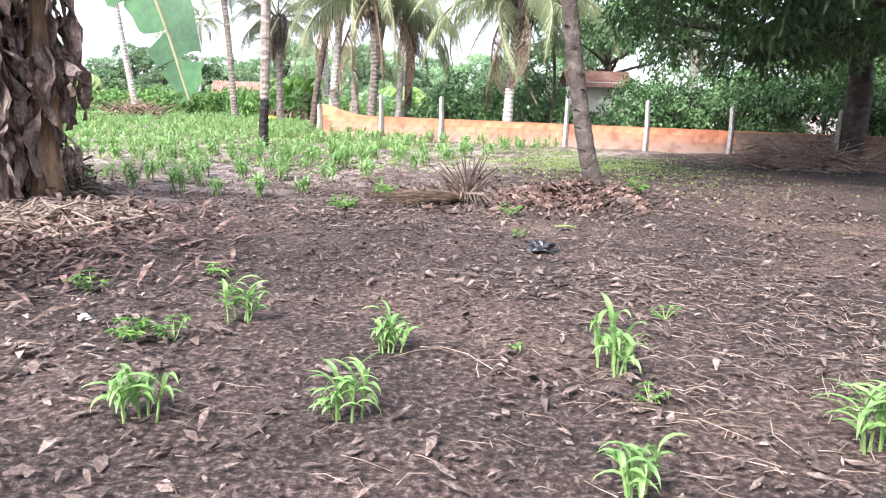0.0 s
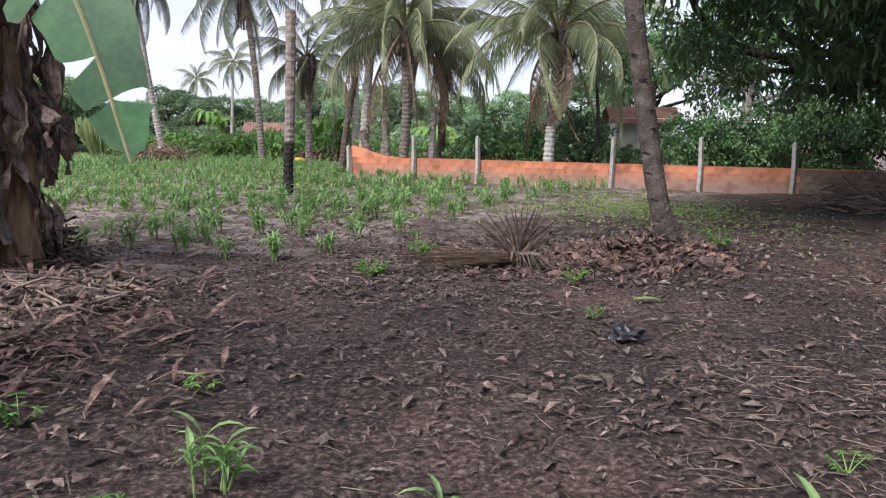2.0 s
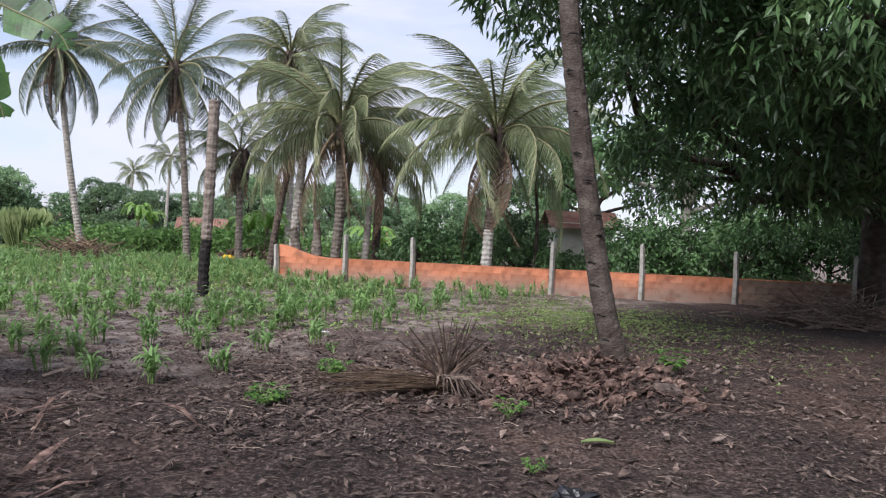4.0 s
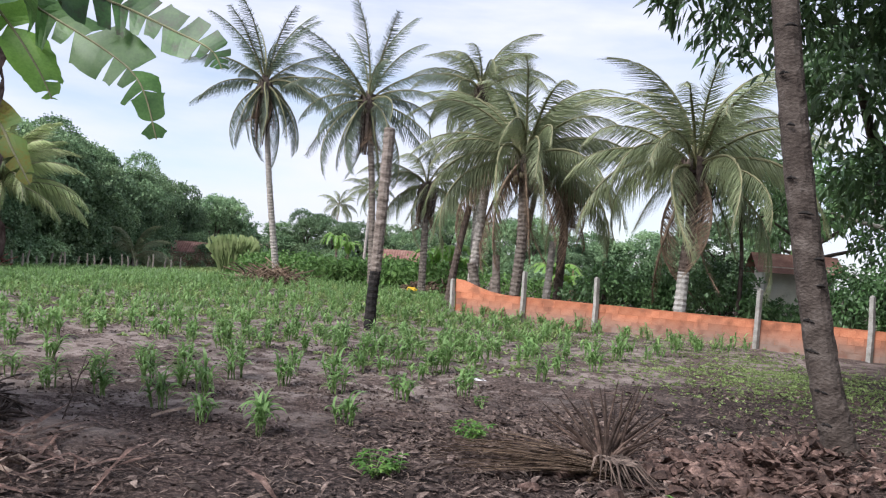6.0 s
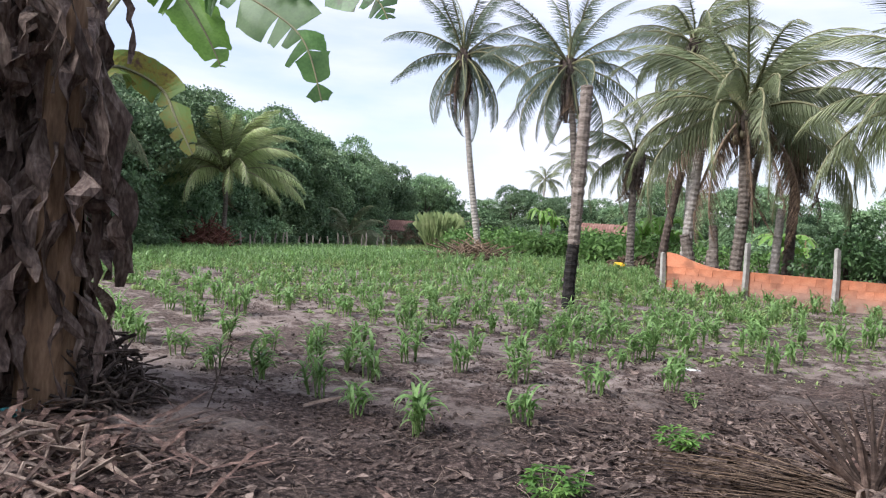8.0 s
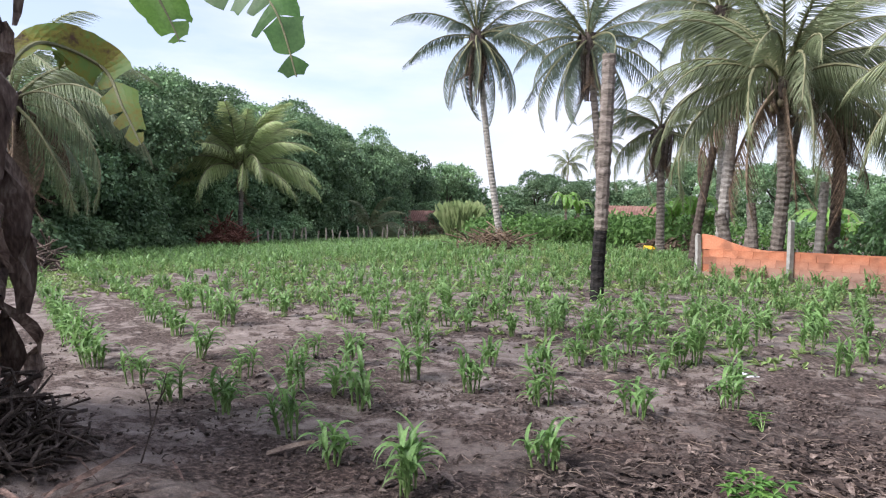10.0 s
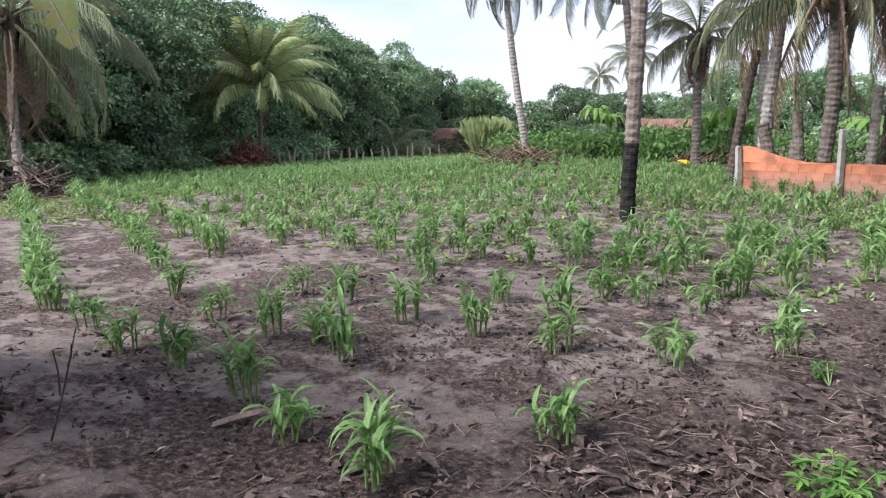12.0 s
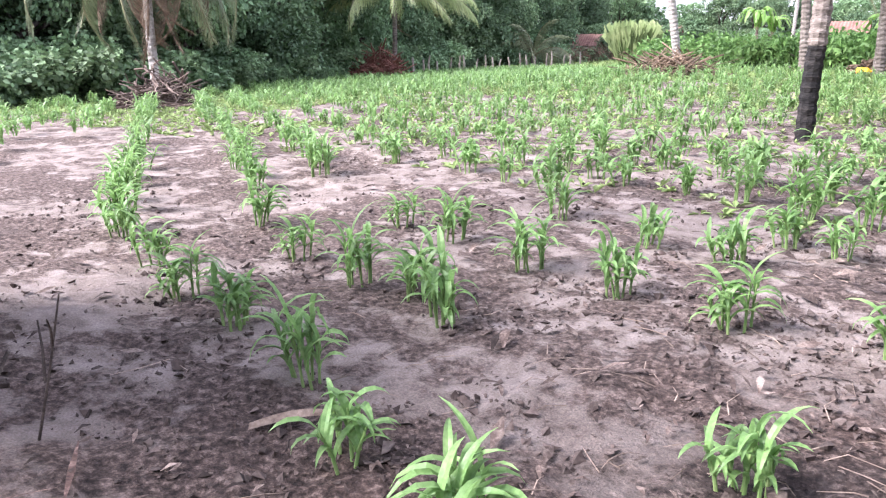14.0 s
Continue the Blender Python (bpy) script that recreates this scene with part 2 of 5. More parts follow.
def brick_material():
    """Orange clay block, with grey splashed mud towards its foot."""
    m = material("orange_block", [(0.29, 0.10, 0.055), (0.44, 0.165, 0.087), (0.52, 0.225, 0.128)], 3, 0.9, 0.35, 40, rnd=0.22)
    n, l = m.node_tree.nodes, m.node_tree.links
    bsdf = [x for x in n if x.type == "BSDF_PRINCIPLED"][0]
    old = bsdf.inputs["Base Color"].links[0].from_socket
    geo, sep, rng, tex, add, mix = (n.new("ShaderNode" + k) for k in ("NewGeometry", "SeparateXYZ", "MapRange", "TexNoise", "Math", "Mix"))
    l.new(geo.outputs["Position"], sep.inputs[0])
    l.new(geo.outputs["Position"], tex.inputs["Vector"])
    tex.inputs["Scale"].default_value = 1.1
    add.operation = "MULTIPLY_ADD"
    l.new(tex.outputs[0], add.inputs[0])
    add.inputs[1].default_value = -0.45
    l.new(sep.outputs["Z"], add.inputs[2])
    rng.inputs["From Min"].default_value, rng.inputs["From Max"].default_value = -0.12, 0.38
    rng.inputs["To Min"].default_value, rng.inputs["To Max"].default_value = 0.85, 0.0
    l.new(add.outputs[0], rng.inputs["Value"])
    mix.data_type = "RGBA"
    mix.inputs[7].default_value = (0.24, 0.19, 0.16, 1)
    l.new(rng.outputs[0], mix.inputs[0])
    l.new(old, mix.inputs[6])
    blot, spread, dark = n.new("ShaderNodeTexNoise"), n.new("ShaderNodeMapRange"), n.new("ShaderNodeMix")
    blot.inputs["Scale"].default_value, blot.inputs["Detail"].default_value = 2.3, 7.0
    l.new(geo.outputs["Position"], blot.inputs["Vector"])
    spread.inputs["From Min"].default_value, spread.inputs["From Max"].default_value = 0.51, 0.63
    spread.inputs["To Max"].default_value = 0.6
    l.new(blot.outputs[0], spread.inputs["Value"])
    dark.data_type = "RGBA"
    dark.inputs[7].default_value = (0.16, 0.07, 0.045, 1)
    l.new(spread.outputs[0], dark.inputs[0])
    l.new(mix.outputs[2], dark.inputs[6])
    l.new(dark.outputs[2], bsdf.inputs["Base Color"])
    return m


M_BRICK = brick_material()
# right-end blocks: stained, with the mango's shade mixed into the colour
M_BRICK_OLD_SHADED = material("weathered_shaded_block", [(0.07, 0.055, 0.045), (0.15, 0.105, 0.08), (0.25, 0.17, 0.13)], 2.5, 0.95, 0.5, 30, rnd=0.25)


def ground_material():
    """Grey-brown sandy soil in patches, crumbly dark earth between them, browner under the trees, where mouldy leaves
    lie and shade is put into the colour.
    """
    m = bpy.data.materials.new("soil")
    m.use_nodes = True
    n, l = m.node_tree.nodes, m.node_tree.links
    bsdf = [x for x in n if x.type == "BSDF_PRINCIPLED"][0]
    geo = n.new("ShaderNodeNewGeometry")

    def tex(scale, detail, rough=0.6):
        t = n.new("ShaderNodeTexNoise")
        t.inputs["Scale"].default_value, t.inputs["Detail"].default_value, t.inputs["Roughness"].default_value = scale, detail, rough
        l.new(geo.outputs["Position"], t.inputs["Vector"])
        return t.outputs[0]

    def ramp(src, stops):
        r = n.new("ShaderNodeValToRGB")
        while len(r.color_ramp.elements) < len(stops):
            r.color_ramp.elements.new(0.5)
        for e, (at, c) in zip(r.color_ramp.elements, stops):
            e.position, e.color = at, (*c, 1)
        l.new(src, r.inputs["Fac"])
        return r.outputs["Color"]

    def mix(fac, a, b, kind="MIX"):
        x = n.new("ShaderNodeMix")
        x.data_type, x.blend_type = "RGBA", kind
        if isinstance(fac, float):
            x.inputs[0].default_value = fac
        else:
            l.new(fac, x.inputs[0])
        l.new(a, x.inputs[6])
        l.new(b, x.inputs[7])
        return x.outputs[2]

    broad, mid, fine, grit = tex(0.75, 5), tex(4.2, 9, 0.68), tex(26, 8, 0.7), tex(110, 4)
    sandy = ramp(mid, ((0.34, (0.125, 0.098, 0.086)), (0.5, (0.212, 0.172, 0.153)), (0.66, (0.30, 0.252, 0.23))))
    crumb = ramp(fine, ((0.36, (0.03, 0.022, 0.019)), (0.5, (0.095, 0.069, 0.06)), (0.64, (0.22, 0.172, 0.15))))
    # leaf litter tone, deepened to hold part of the mango's shade
    shaded_mould = ramp(fine, ((0.37, (0.010, 0.007, 0.006)), (0.48, (0.042, 0.029, 0.025)), (0.56, (0.09, 0.063, 0.055)), (0.69, (0.24, 0.185, 0.162))))
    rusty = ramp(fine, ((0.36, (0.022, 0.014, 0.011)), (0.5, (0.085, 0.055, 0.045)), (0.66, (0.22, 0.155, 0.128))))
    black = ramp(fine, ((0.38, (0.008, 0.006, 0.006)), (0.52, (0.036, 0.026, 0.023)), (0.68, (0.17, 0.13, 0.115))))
    shaded_mould = mix(ramp(tex(0.42, 3), ((0.42, (0, 0, 0)), (0.55, (0.8, 0.8, 0.8)))), shaded_mould, black)
    shaded_mould = mix(ramp(tex(0.31, 4), ((0.5, (0, 0, 0)), (0.62, (0.8, 0.8, 0.8)))), shaded_mould, rusty)
    both = n.new("ShaderNodeMath")
    both.operation = "MULTIPLY_ADD"
    l.new(mid, both.inputs[0])
    both.inputs[1].default_value = 0.8
    l.new(broad, both.inputs[2])
    patch = ramp(both.outputs[0], ((0.88, (0, 0, 0)), (0.95, (1, 1, 1))))
    field = mix(patch, crumb, sandy)
    dot, wob, rng = n.new("ShaderNodeVectorMath"), n.new("ShaderNodeMath"), n.new("ShaderNodeMapRange")
    dot.operation, wob.operation = "DOT_PRODUCT", "MULTIPLY_ADD"
    dot.inputs[1].default_value = (-0.8, 0.6, 0)
    l.new(geo.outputs["Position"], dot.inputs[0])
    l.new(broad, wob.inputs[0])
    wob.inputs[1].default_value = 4.0
    l.new(dot.outputs["Value"], wob.inputs[2])
    rng.inputs["From Min"].default_value, rng.inputs["From Max"].default_value = 10.3, 12.2
    l.new(wob.outputs[0], rng.inputs["Value"])
    base = mix(rng.outputs[0], shaded_mould, field)
    speck = ramp(grit, ((0.35, (0.72, 0.72, 0.72)), (0.65, (1.22, 1.2, 1.18))))
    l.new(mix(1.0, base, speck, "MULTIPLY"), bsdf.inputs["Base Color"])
    bsdf.inputs["Roughness"].default_value, bsdf.inputs["Specular IOR Level"].default_value = 0.95, 0.2
    for src, strength, prev in ((fine, 0.9, None), (grit, 0.5, True)):
        bp = n.new("ShaderNodeBump")
        bp.inputs["Strength"].default_value, bp.inputs["Distance"].default_value = strength, 0.03 if not prev else 0.008
        l.new(src, bp.inputs["Height"])
        if prev:
            l.new(last, bp.inputs["Normal"])
        last = bp.outputs[0]
    l.new(last, bsdf.inputs["Normal"])
    return m


M_SOIL = ground_material()


# ---- mesh helpers ----
rng = random.Random(7)


class Shape:
    """Vertices and faces that grow into one mesh."""

    def __init__(self):
        self.v, self.f = [], []

    def quad_strip(self, rows):
        """Rows of equally many points, joined into quads."""
        base, k = len(self.v), len(rows[0])
        for r in rows:
            self.v.extend(r)
        for i in range(len(rows) - 1):
            for j in range(k - 1):
                a = base + i * k + j
                self.f.append((a, a + 1, a + k + 1, a + k))

    def tube(self, pts, radii, seg=8, rough=0.0, caps=True):
        pts = [Vector(p) for p in pts]
        base = len(self.v)
        for i, p in enumerate(pts):
            d = (pts[min(i + 1, len(pts) - 1)] - pts[max(i - 1, 0)]).normalized()
            a = d.orthogonal().normalized() if abs(d.z) < 0.95 else Vector((1, 0, 0)) - d * d.x
            a.normalize()
            b = d.cross(a)
            for j in range(seg):
                t = 2 * math.pi * j / seg
                r = radii[i] * (1 + rough * (rng.random() - 0.5))
                self.v.append(p + (a * math.cos(t) + b * math.sin(t)) * r)
        for i in range(len(pts) - 1):
            for j in range(seg):
                a, b = base + i * seg + j, base + i * seg + (j + 1) % seg
                self.f.append((a, b, b + seg, a + seg))
        if caps:
            self.f.append(tuple(base + j for j in reversed(range(seg))))
            self.f.append(tuple(base + (len(pts) - 1) * seg + j for j in range(seg)))

    def box(self, c, size, rot=0.0, jit=0.0):
        base, (sx, sy, sz) = len(self.v), size
        for dz in (-0.5, 0.5):
            for dx, dy in ((-0.5, -0.5), (0.5, -0.5), (0.5, 0.5), (-0.5, 0.5)):
                x, y = dx * sx, dy * sy
                self.v.append(Vector((c[0] + x * math.cos(rot) - y * math.sin(rot), c[1] + x * math.sin(rot) + y * math.cos(rot), c[2] + dz * sz))
                              + Vector((rng.uniform(-jit, jit), rng.uniform(-jit, jit), rng.uniform(-jit, jit))))
        for q in ((3, 2, 1, 0), (4, 5, 6, 7), (0, 1, 5, 4), (1, 2, 6, 5), (2, 3, 7, 6), (3, 0, 4, 7)):
            self.f.append(tuple(base + i for i in q))

    def leaf(self, p, d, up, length, width, droop=0.25):
        """A pointed leaf: two bent halves along its length."""
        p, d = Vector(p), Vector(d)
        s = d.cross(up)
        s = s.normalized() * width * 0.5 if s.length > 1e-4 else Vector((width * 0.5, 0, 0))
        base = len(self.v)
        mid, end = p + d * length * 0.5, p + d * length + Vector((0, 0, -droop * length))
        self.v.extend((p, mid + s, end, mid - s))
        self.f.extend(((base, base + 1, base + 2), (base, base + 2, base + 3)))

    def mesh(self, name, mat, smooth=False):
        me = bpy.data.meshes.new(name)
        me.from_pydata([tuple(v) for v in self.v], [], self.f)
        me.materials.append(mat)
        if smooth:
            me.shade_smooth()
        me.update()
        return me


def part(name, shape, mat, parent, label="", smooth=False):
    me = shape.mesh(name, mat, smooth) if isinstance(shape, Shape) else shape
    ob = new(name, me)
    ob.parent = parent
    if label:
        ob["label"] = label
    return ob


def thing(name, place, label, category, group="", kind=""):
    ob = new(name)
    ob.location = place
    ob.empty_display_size = 0.2
    return tagged(ob, label, category, group, kind)


def rand_dir(flat=1.0):
    a = rng.uniform(0, 2 * math.pi)
    z = rng.uniform(-1, 1) * flat
    h = math.sqrt(max(0.0, 1 - z * z))
    return Vector((math.cos(a) * h, math.sin(a) * h, z))


# ---- the lie of the land ----
TREE = (2.2, 11.8)


def land(x, y):
    """Height of the ground: a mound round the slender tree, and a gentle fall of the field towards the woods."""
    raw = 0.058 * max(0.0, -x - 14) + 0.010 * max(0.0, y - 45)
    z = -2.4 * (1 - math.exp(-raw / 2.4))
    d2 = (x - TREE[0]) ** 2 + (y - TREE[1]) ** 2
    z += 0.26 * math.exp(-d2 / 0.9)
    d2 = ((x + 5.4) / 1.4) ** 2 + ((y - 9.8) / 1.3) ** 2
    return z + 0.12 * math.exp(-d2)


def steps(lo, a, b, hi, fine, grow):
    out = list(np.arange(a, b, fine))
    s, x = fine, b
    while x < hi:
        out.append(x)
        s *= grow
        x += s
    out.append(hi)
    s, x = fine * grow, a - fine
    low = []
    while x > lo:
        low.append(x)
        s *= grow
        x -= s
    return [lo] + low[::-1] + out


gx, gy = steps(-1500, -8.5, 4.5, 1500, 0.07, 1.06), steps(-1500, 1.5, 15.5, 1500, 0.07, 1.06)
verts = []
for y in gy:
    for x in gx:
        near = 1.0 / (1.0 + (max(0.0, abs(x + 2) - 8) + max(0.0, abs(y - 9) - 9)) * 0.05)
        bumps = 0.05 * noise.noise((x * 0.9, y * 0.9, 0)) + near * (0.035 * noise.noise((x * 3.1, y * 3.1, 3)) + 0.022 * noise.noise((x * 8.3, y * 8.3, 5)))
        verts.append((float(x), float(y), land(x, y) + bumps))
kx = len(gx)
faces = [(j * kx + i, j * kx + i + 1, (j + 1) * kx + i + 1, (j + 1) * kx + i) for j in range(len(gy) - 1) for i in range(kx - 1)]
me = bpy.data.meshes.new("ground")
me.from_pydata(verts, [], faces)
me.materials.append(M_SOIL)
me.shade_smooth()
tagged(new("ground", me), "grey-brown sandy soil scattered with dry leaves", "ground", kind="structure")


def rest(x, y, sink=0.0):
    """The point of the ground at x, y with its small bumps."""
    near = 1.0 / (1.0 + (max(0.0, abs(x + 2) - 8) + max(0.0, abs(y - 9) - 9)) * 0.05)
    return Vector((x, y, land(x, y) + 0.05 * noise.noise((x * 0.9, y * 0.9, 0)) + near * 0.035 * noise.noise((x * 3.1, y * 3.1, 3)) - sink))


# ---- palms ----
def frond_shapes(length, droop, leaflets, leaflet, limp, fold=0.5, broad=1.0):
    """A feather leaf that starts at the origin, runs out along x and bends down. limp: how far the leaflets hang."""
    rib, blade = Shape(), Shape()
    pts, n = [], 14
    p, pitch = Vector((0, 0, 0)), 0.0
    for i in range(n + 1):
        pts.append(p.copy())
        pitch = droop * (i / n) ** 1.25
        p += Vector((math.cos(pitch), 0.03 * math.sin(i), -math.sin(pitch))) * (length / n)
    rib.tube(pts, [0.045 * (1 - 0.85 * i / n) + 0.004 for i in range(n + 1)], 5)
    for k in range(leaflets):
        u = 0.16 + 0.84 * k / leaflets + rng.uniform(-0.006, 0.006)
        i = min(int(u * n), n - 1)
        base = pts[i].lerp(pts[i + 1], u * n - i)
        along = (pts[i + 1] - pts[i]).normalized()
        size = leaflet * (0.35 + 0.65 * math.sin(math.pi * min(1.0, u * 0.9 + 0.08)))
        for side in (-1, 1):
            if rng.random() < 0.06:
                continue
            size_k = size * rng.uniform(0.75, 1.1)
            d = (Vector((0, side, 0)) * 0.85 + along * 0.55 + Vector((0, 0, 0.35 - fold * rng.uniform(0.4, 1.3)))).normalized()
            w = Vector((along.x, 0, along.z)) * rng.uniform(0.009, 0.015) * broad
            rows, q = [], base.copy()
            for s in range(4):
                f = (1.0, 0.95, 0.6, 0.08)[s]
                rows.append((q - w * f, q + w * f))
                d = (d + Vector((0, 0, -limp * rng.uniform(0.5, 1.2)))).normalized()
                q = q + d * (size_k / 3)
            blade.quad_strip(rows)
    return rib, blade


def frond_set(length, mats, leaflets=112, leaflet=0.9, styles=((1.7, 0.9, 0.9), (1.9, 1.5, 1.2), (2.05, 1.9, 1.4), (1.7, 2.2, 1.6), (2.1, 1.9, 1.5)), broad=1.0):
    """Mesh pairs of fronds from upright to hanging."""
    made = []
    for droop, limp, fold in styles:
        rib, blade = frond_shapes(length * rng.uniform(0.92, 1.05), droop, leaflets, leaflet, limp, fold, broad)
        made.append((rib.mesh("frond", mats[1]), blade.mesh("frond_blade", mats[0])))
    return made


def palm_trunk(pts, r0, r1, mat, parent, rings=0.13, flare=1.5, name="trunk", seg=10, ring_out=0.055):
    """A ringed trunk through the given points."""
    pts = [Vector(p) for p in pts]
    total = sum((pts[i + 1] - pts[i]).length for i in range(len(pts) - 1))
    n = max(8, int(total / rings) * 2)
    line, radii = [], []
    for i in range(n + 1):
        u = i / n * (len(pts) - 1)
        k = min(int(u), len(pts) - 2)
        a, b, f = pts[k], pts[k + 1], u - k
        before, after = pts[max(k - 1, 0)], pts[min(k + 2, len(pts) - 1)]
        line.append(0.5 * ((2 * a) + (b - before) * f + (2 * before - 5 * a + 4 * b - after) * f * f + (3 * a - before - 3 * b + after) * f ** 3))
        h = i / n
        r = r0 + (r1 - r0) * h + r0 * (flare - 1) * math.exp(-h * total / 0.35)
        radii.append(r * (1 + ring_out if i % 2 else 1 - ring_out))
    sh = Shape()
    sh.tube(line, radii, seg, 0.10)
    return part(name, sh, mat, parent)


def crown(root, top, fronds, count, spread=(75, -35), dry=(), dry_count=0, scale=1.0, seed=1, hang=(-84, -52), dead_size=0.66):
    """Fronds round the point top, from upright ones to hanging ones, each a part with its leaflets."""
    r = random.Random(seed)
    for i in range(count + dry_count):
        dead = i >= count
        u = (i + 0.5) / count if not dead else 1.0
        elev = spread[0] + (spread[1] - spread[0]) * u + r.uniform(-9, 9)
        if dead:
            elev = r.uniform(*hang)
        az = i * 137.5 + r.uniform(-16, 16)
        rib, blade = (dry if dead else fronds)[r.randrange(len(fronds)) if u > 0.3 or dead else 0]
        ob = part("frond", rib, None, root, "dry brown hanging frond" if dead else "")
        s = scale * r.uniform(0.85, 1.08) * (dead_size if dead else 1)
        ob.matrix_basis = Matrix.Translation(top) @ Euler((0, 0, radians(az))).to_matrix().to_4x4() @ Euler((r.uniform(-0.5, 0.5), radians(-elev), 0)).to_matrix().to_4x4() @ Matrix.Scale(s, 4)
        leaf = part("frond_blade", blade, None, ob)


def fibre_skirt(root, top, r0, length, count=60, name="fibre_skirt"):
    """Ragged leaf bases and fibre under a palm's crown."""
    sh = Shape()
    for i in range(count):
        a = rng.uniform(0, 2 * math.pi)
        out = Vector((math.cos(a), math.sin(a), 0))
        p = Vector(top) + out * r0 * 0.6 + Vector((0, 0, rng.uniform(-0.1, 0.35)))
        w = Vector((-out.y, out.x, 0)) * rng.uniform(0.03, 0.08)
        L = length * rng.uniform(0.4, 1.1)
        rows = []
        for s in range(4):
            f = s / 3
            q = p + out * (r0 * (0.9 - 0.5 * f) + 0.22 * math.sin(3 * f) * (i % 3) / 2) + Vector((0, 0, -L * f))
            rows.append((q - w * (1 - 0.5 * f), q + w * (1 - 0.5 * f)))
        sh.quad_strip(rows)
    part(name, sh, M_FIBRE, root, "dark ragged fibre")


def coconuts(root, top, count, r=0.11):
    for i in range(count):
        a = i * 2.4
        bm = bmesh.new()
        bmesh.ops.create_icosphere(bm, subdivisions=2, radius=r)
        for v in bm.verts:
            v.co.z *= 1.25
        nut = bpy.data.meshes.new("coconut") if i == 0 else nut
        if i == 0:
            bm.to_mesh(nut)
            nut.materials.append(M_NUT)
            nut.shade_smooth()
        bm.free()
        ob = part("coconut", nut, None, root)
        ob.location = Vector(top) + Vector((math.cos(a) * (0.3 + 0.05 * (i % 3)), math.sin(a) * (0.3 + 0.05 * (i % 3)), -0.25 - 0.13 * (i % 4)))


GREEN = frond_set(3.6, (M_PALM, M_RACHIS))
SLIM = frond_set(3.5, (M_PALM_GREY, M_RACHIS), 96, 0.62, ((0.85, 0.5, 0.7), (1.15, 1.2, 1.2), (1.35, 1.7, 1.5), (1.2, 1.9, 1.6), (1.5, 2.0, 1.5)))
YOUNG = frond_set(3.6, (M_PALM_Y, M_RACHIS), 112, 0.9, ((1.1, 0.4, 0.5), (1.3, 0.7, 0.7), (1.5, 0.9, 0.9), (1.4, 1.0, 1.0), (1.7, 0.9, 1.0)), 1.7)
DRIED = frond_set(3.4, (M_FROND_DRY, M_FROND_DRY), 70, 0.75, ((1.3, 1.6, 1.2), (1.6, 2.0, 1.4), (1.9, 2.0, 1.5), (1.5, 2.2, 1.6), (2.0, 2.0, 1.5)))


def palm(x, y, top, r0, r1, bark, label, count=20, dry=3, scale=1.0, bow=(0, 0), fronds=None, seed=1, nuts=6, spread=(78, -35), skirt=1.0, whitewash=0.0, hang=(-84, -52), dead_size=0.66):
    """top: the crown's centre from the foot (dx, dy, height)."""
    root = thing("coconut_palm", (x, y, land(x, y) - 0.08), label, "palm tree")
    r0, r1 = r0 * 0.86, r1 * 0.84
    t = Vector(top)
    mid = t * 0.5 + Vector((bow[0], bow[1], 0))
    if whitewash:
        cut = t * (whitewash / t.z)
        palm_trunk([(0, 0, 0), cut * 0.5, cut], r0, r0 * 0.9, M_LIME, root, name="whitewashed_trunk")
        palm_trunk([cut, cut.lerp(t, 0.5) + Vector((bow[0], bow[1], 0)), t], r0 * 0.9, r1, bark, root, flare=1.0)
    else:
        palm_trunk([(0, 0, 0), mid, t], r0, r1, bark, root)
    crown(root, t, fronds or GREEN, count, spread, DRIED, dry, scale, seed, hang, dead_size)
    if skirt:
        fibre_skirt(root, t, r1 * 1.75, skirt)
    if nuts:
        coconuts(root, t, nuts)
    return root


palm(-14.9, 38.2, (-0.9, -1.0, 9.05), 0.19, 0.14, M_PALMTRUNK_L, "tall coconut palm with a slender pale trunk in the field", 34, 7, 1.13, (-0.1, 0), SLIM, seed=3, spread=(84, -58), skirt=2.9)
palm(-9.45, 35.3, (-0.75, 0, 8.0), 0.18, 0.14, M_PALMTRUNK, "tall coconut palm standing behind a charred trunk", 34, 8, 1.12, (0.1, 0), SLIM, seed=5, spread=(84, -58), skirt=2.3)
palm(-2.9, 29.4, (0.1, -0.4, 5.0), 0.2, 0.19, M_PALMTRUNK, "large coconut palm with drooping fronds behind a brick wall", 36, 9, 1.3, (0.15, 0), seed=8, nuts=14, spread=(86, -2), skirt=1.2, hang=(-48, -8), dead_size=0.95)
palm(2.0, 26.9, (0.15, -0.2, 4.7), 0.2, 0.2, M_FIBRE, "coconut palm with a whitewashed foot beside a brick wall", 30, 4, 1.27, (0.05, 0), seed=11, nuts=14, spread=(86, -6), skirt=1.7, whitewash=1.9, hang=(-55, -5), dead_size=0.95)
palm(-8.0, 38.0, (-0.1, 0, 4.8), 0.2, 0.17, M_PALMTRUNK, "ragged coconut palm with many dry brown fronds", 15, 10, 1.05, (0, 0), seed=14, spread=(80, -20), skirt=1.4)
palm(-6.2, 40.0, (-0.2, 0, 9.6), 0.2, 0.16, M_PALMTRUNK_L, "tall coconut palm rising behind the others", 30, 3, 1.15, (0.1, 0), seed=29, spread=(82, -40), skirt=1.4)
palm(-1.6, 31.0, (0.1, 0, 4.4), 0.18, 0.16, M_FIBRE, "coconut palm hung with dead fronds and nuts", 9, 12, 0.9, (0, 0), seed=17, nuts=12, spread=(70, -30), skirt=0.9)
palm(-34.0, 42.0, (0.1, 0, 4.7), 0.17, 0.15, M_PALMTRUNK, "young yellow-green coconut palm in the corn field", 38, 1, 1.4, (0.05, 0), YOUNG, seed=21, nuts=0, spread=(86, 8), skirt=0)
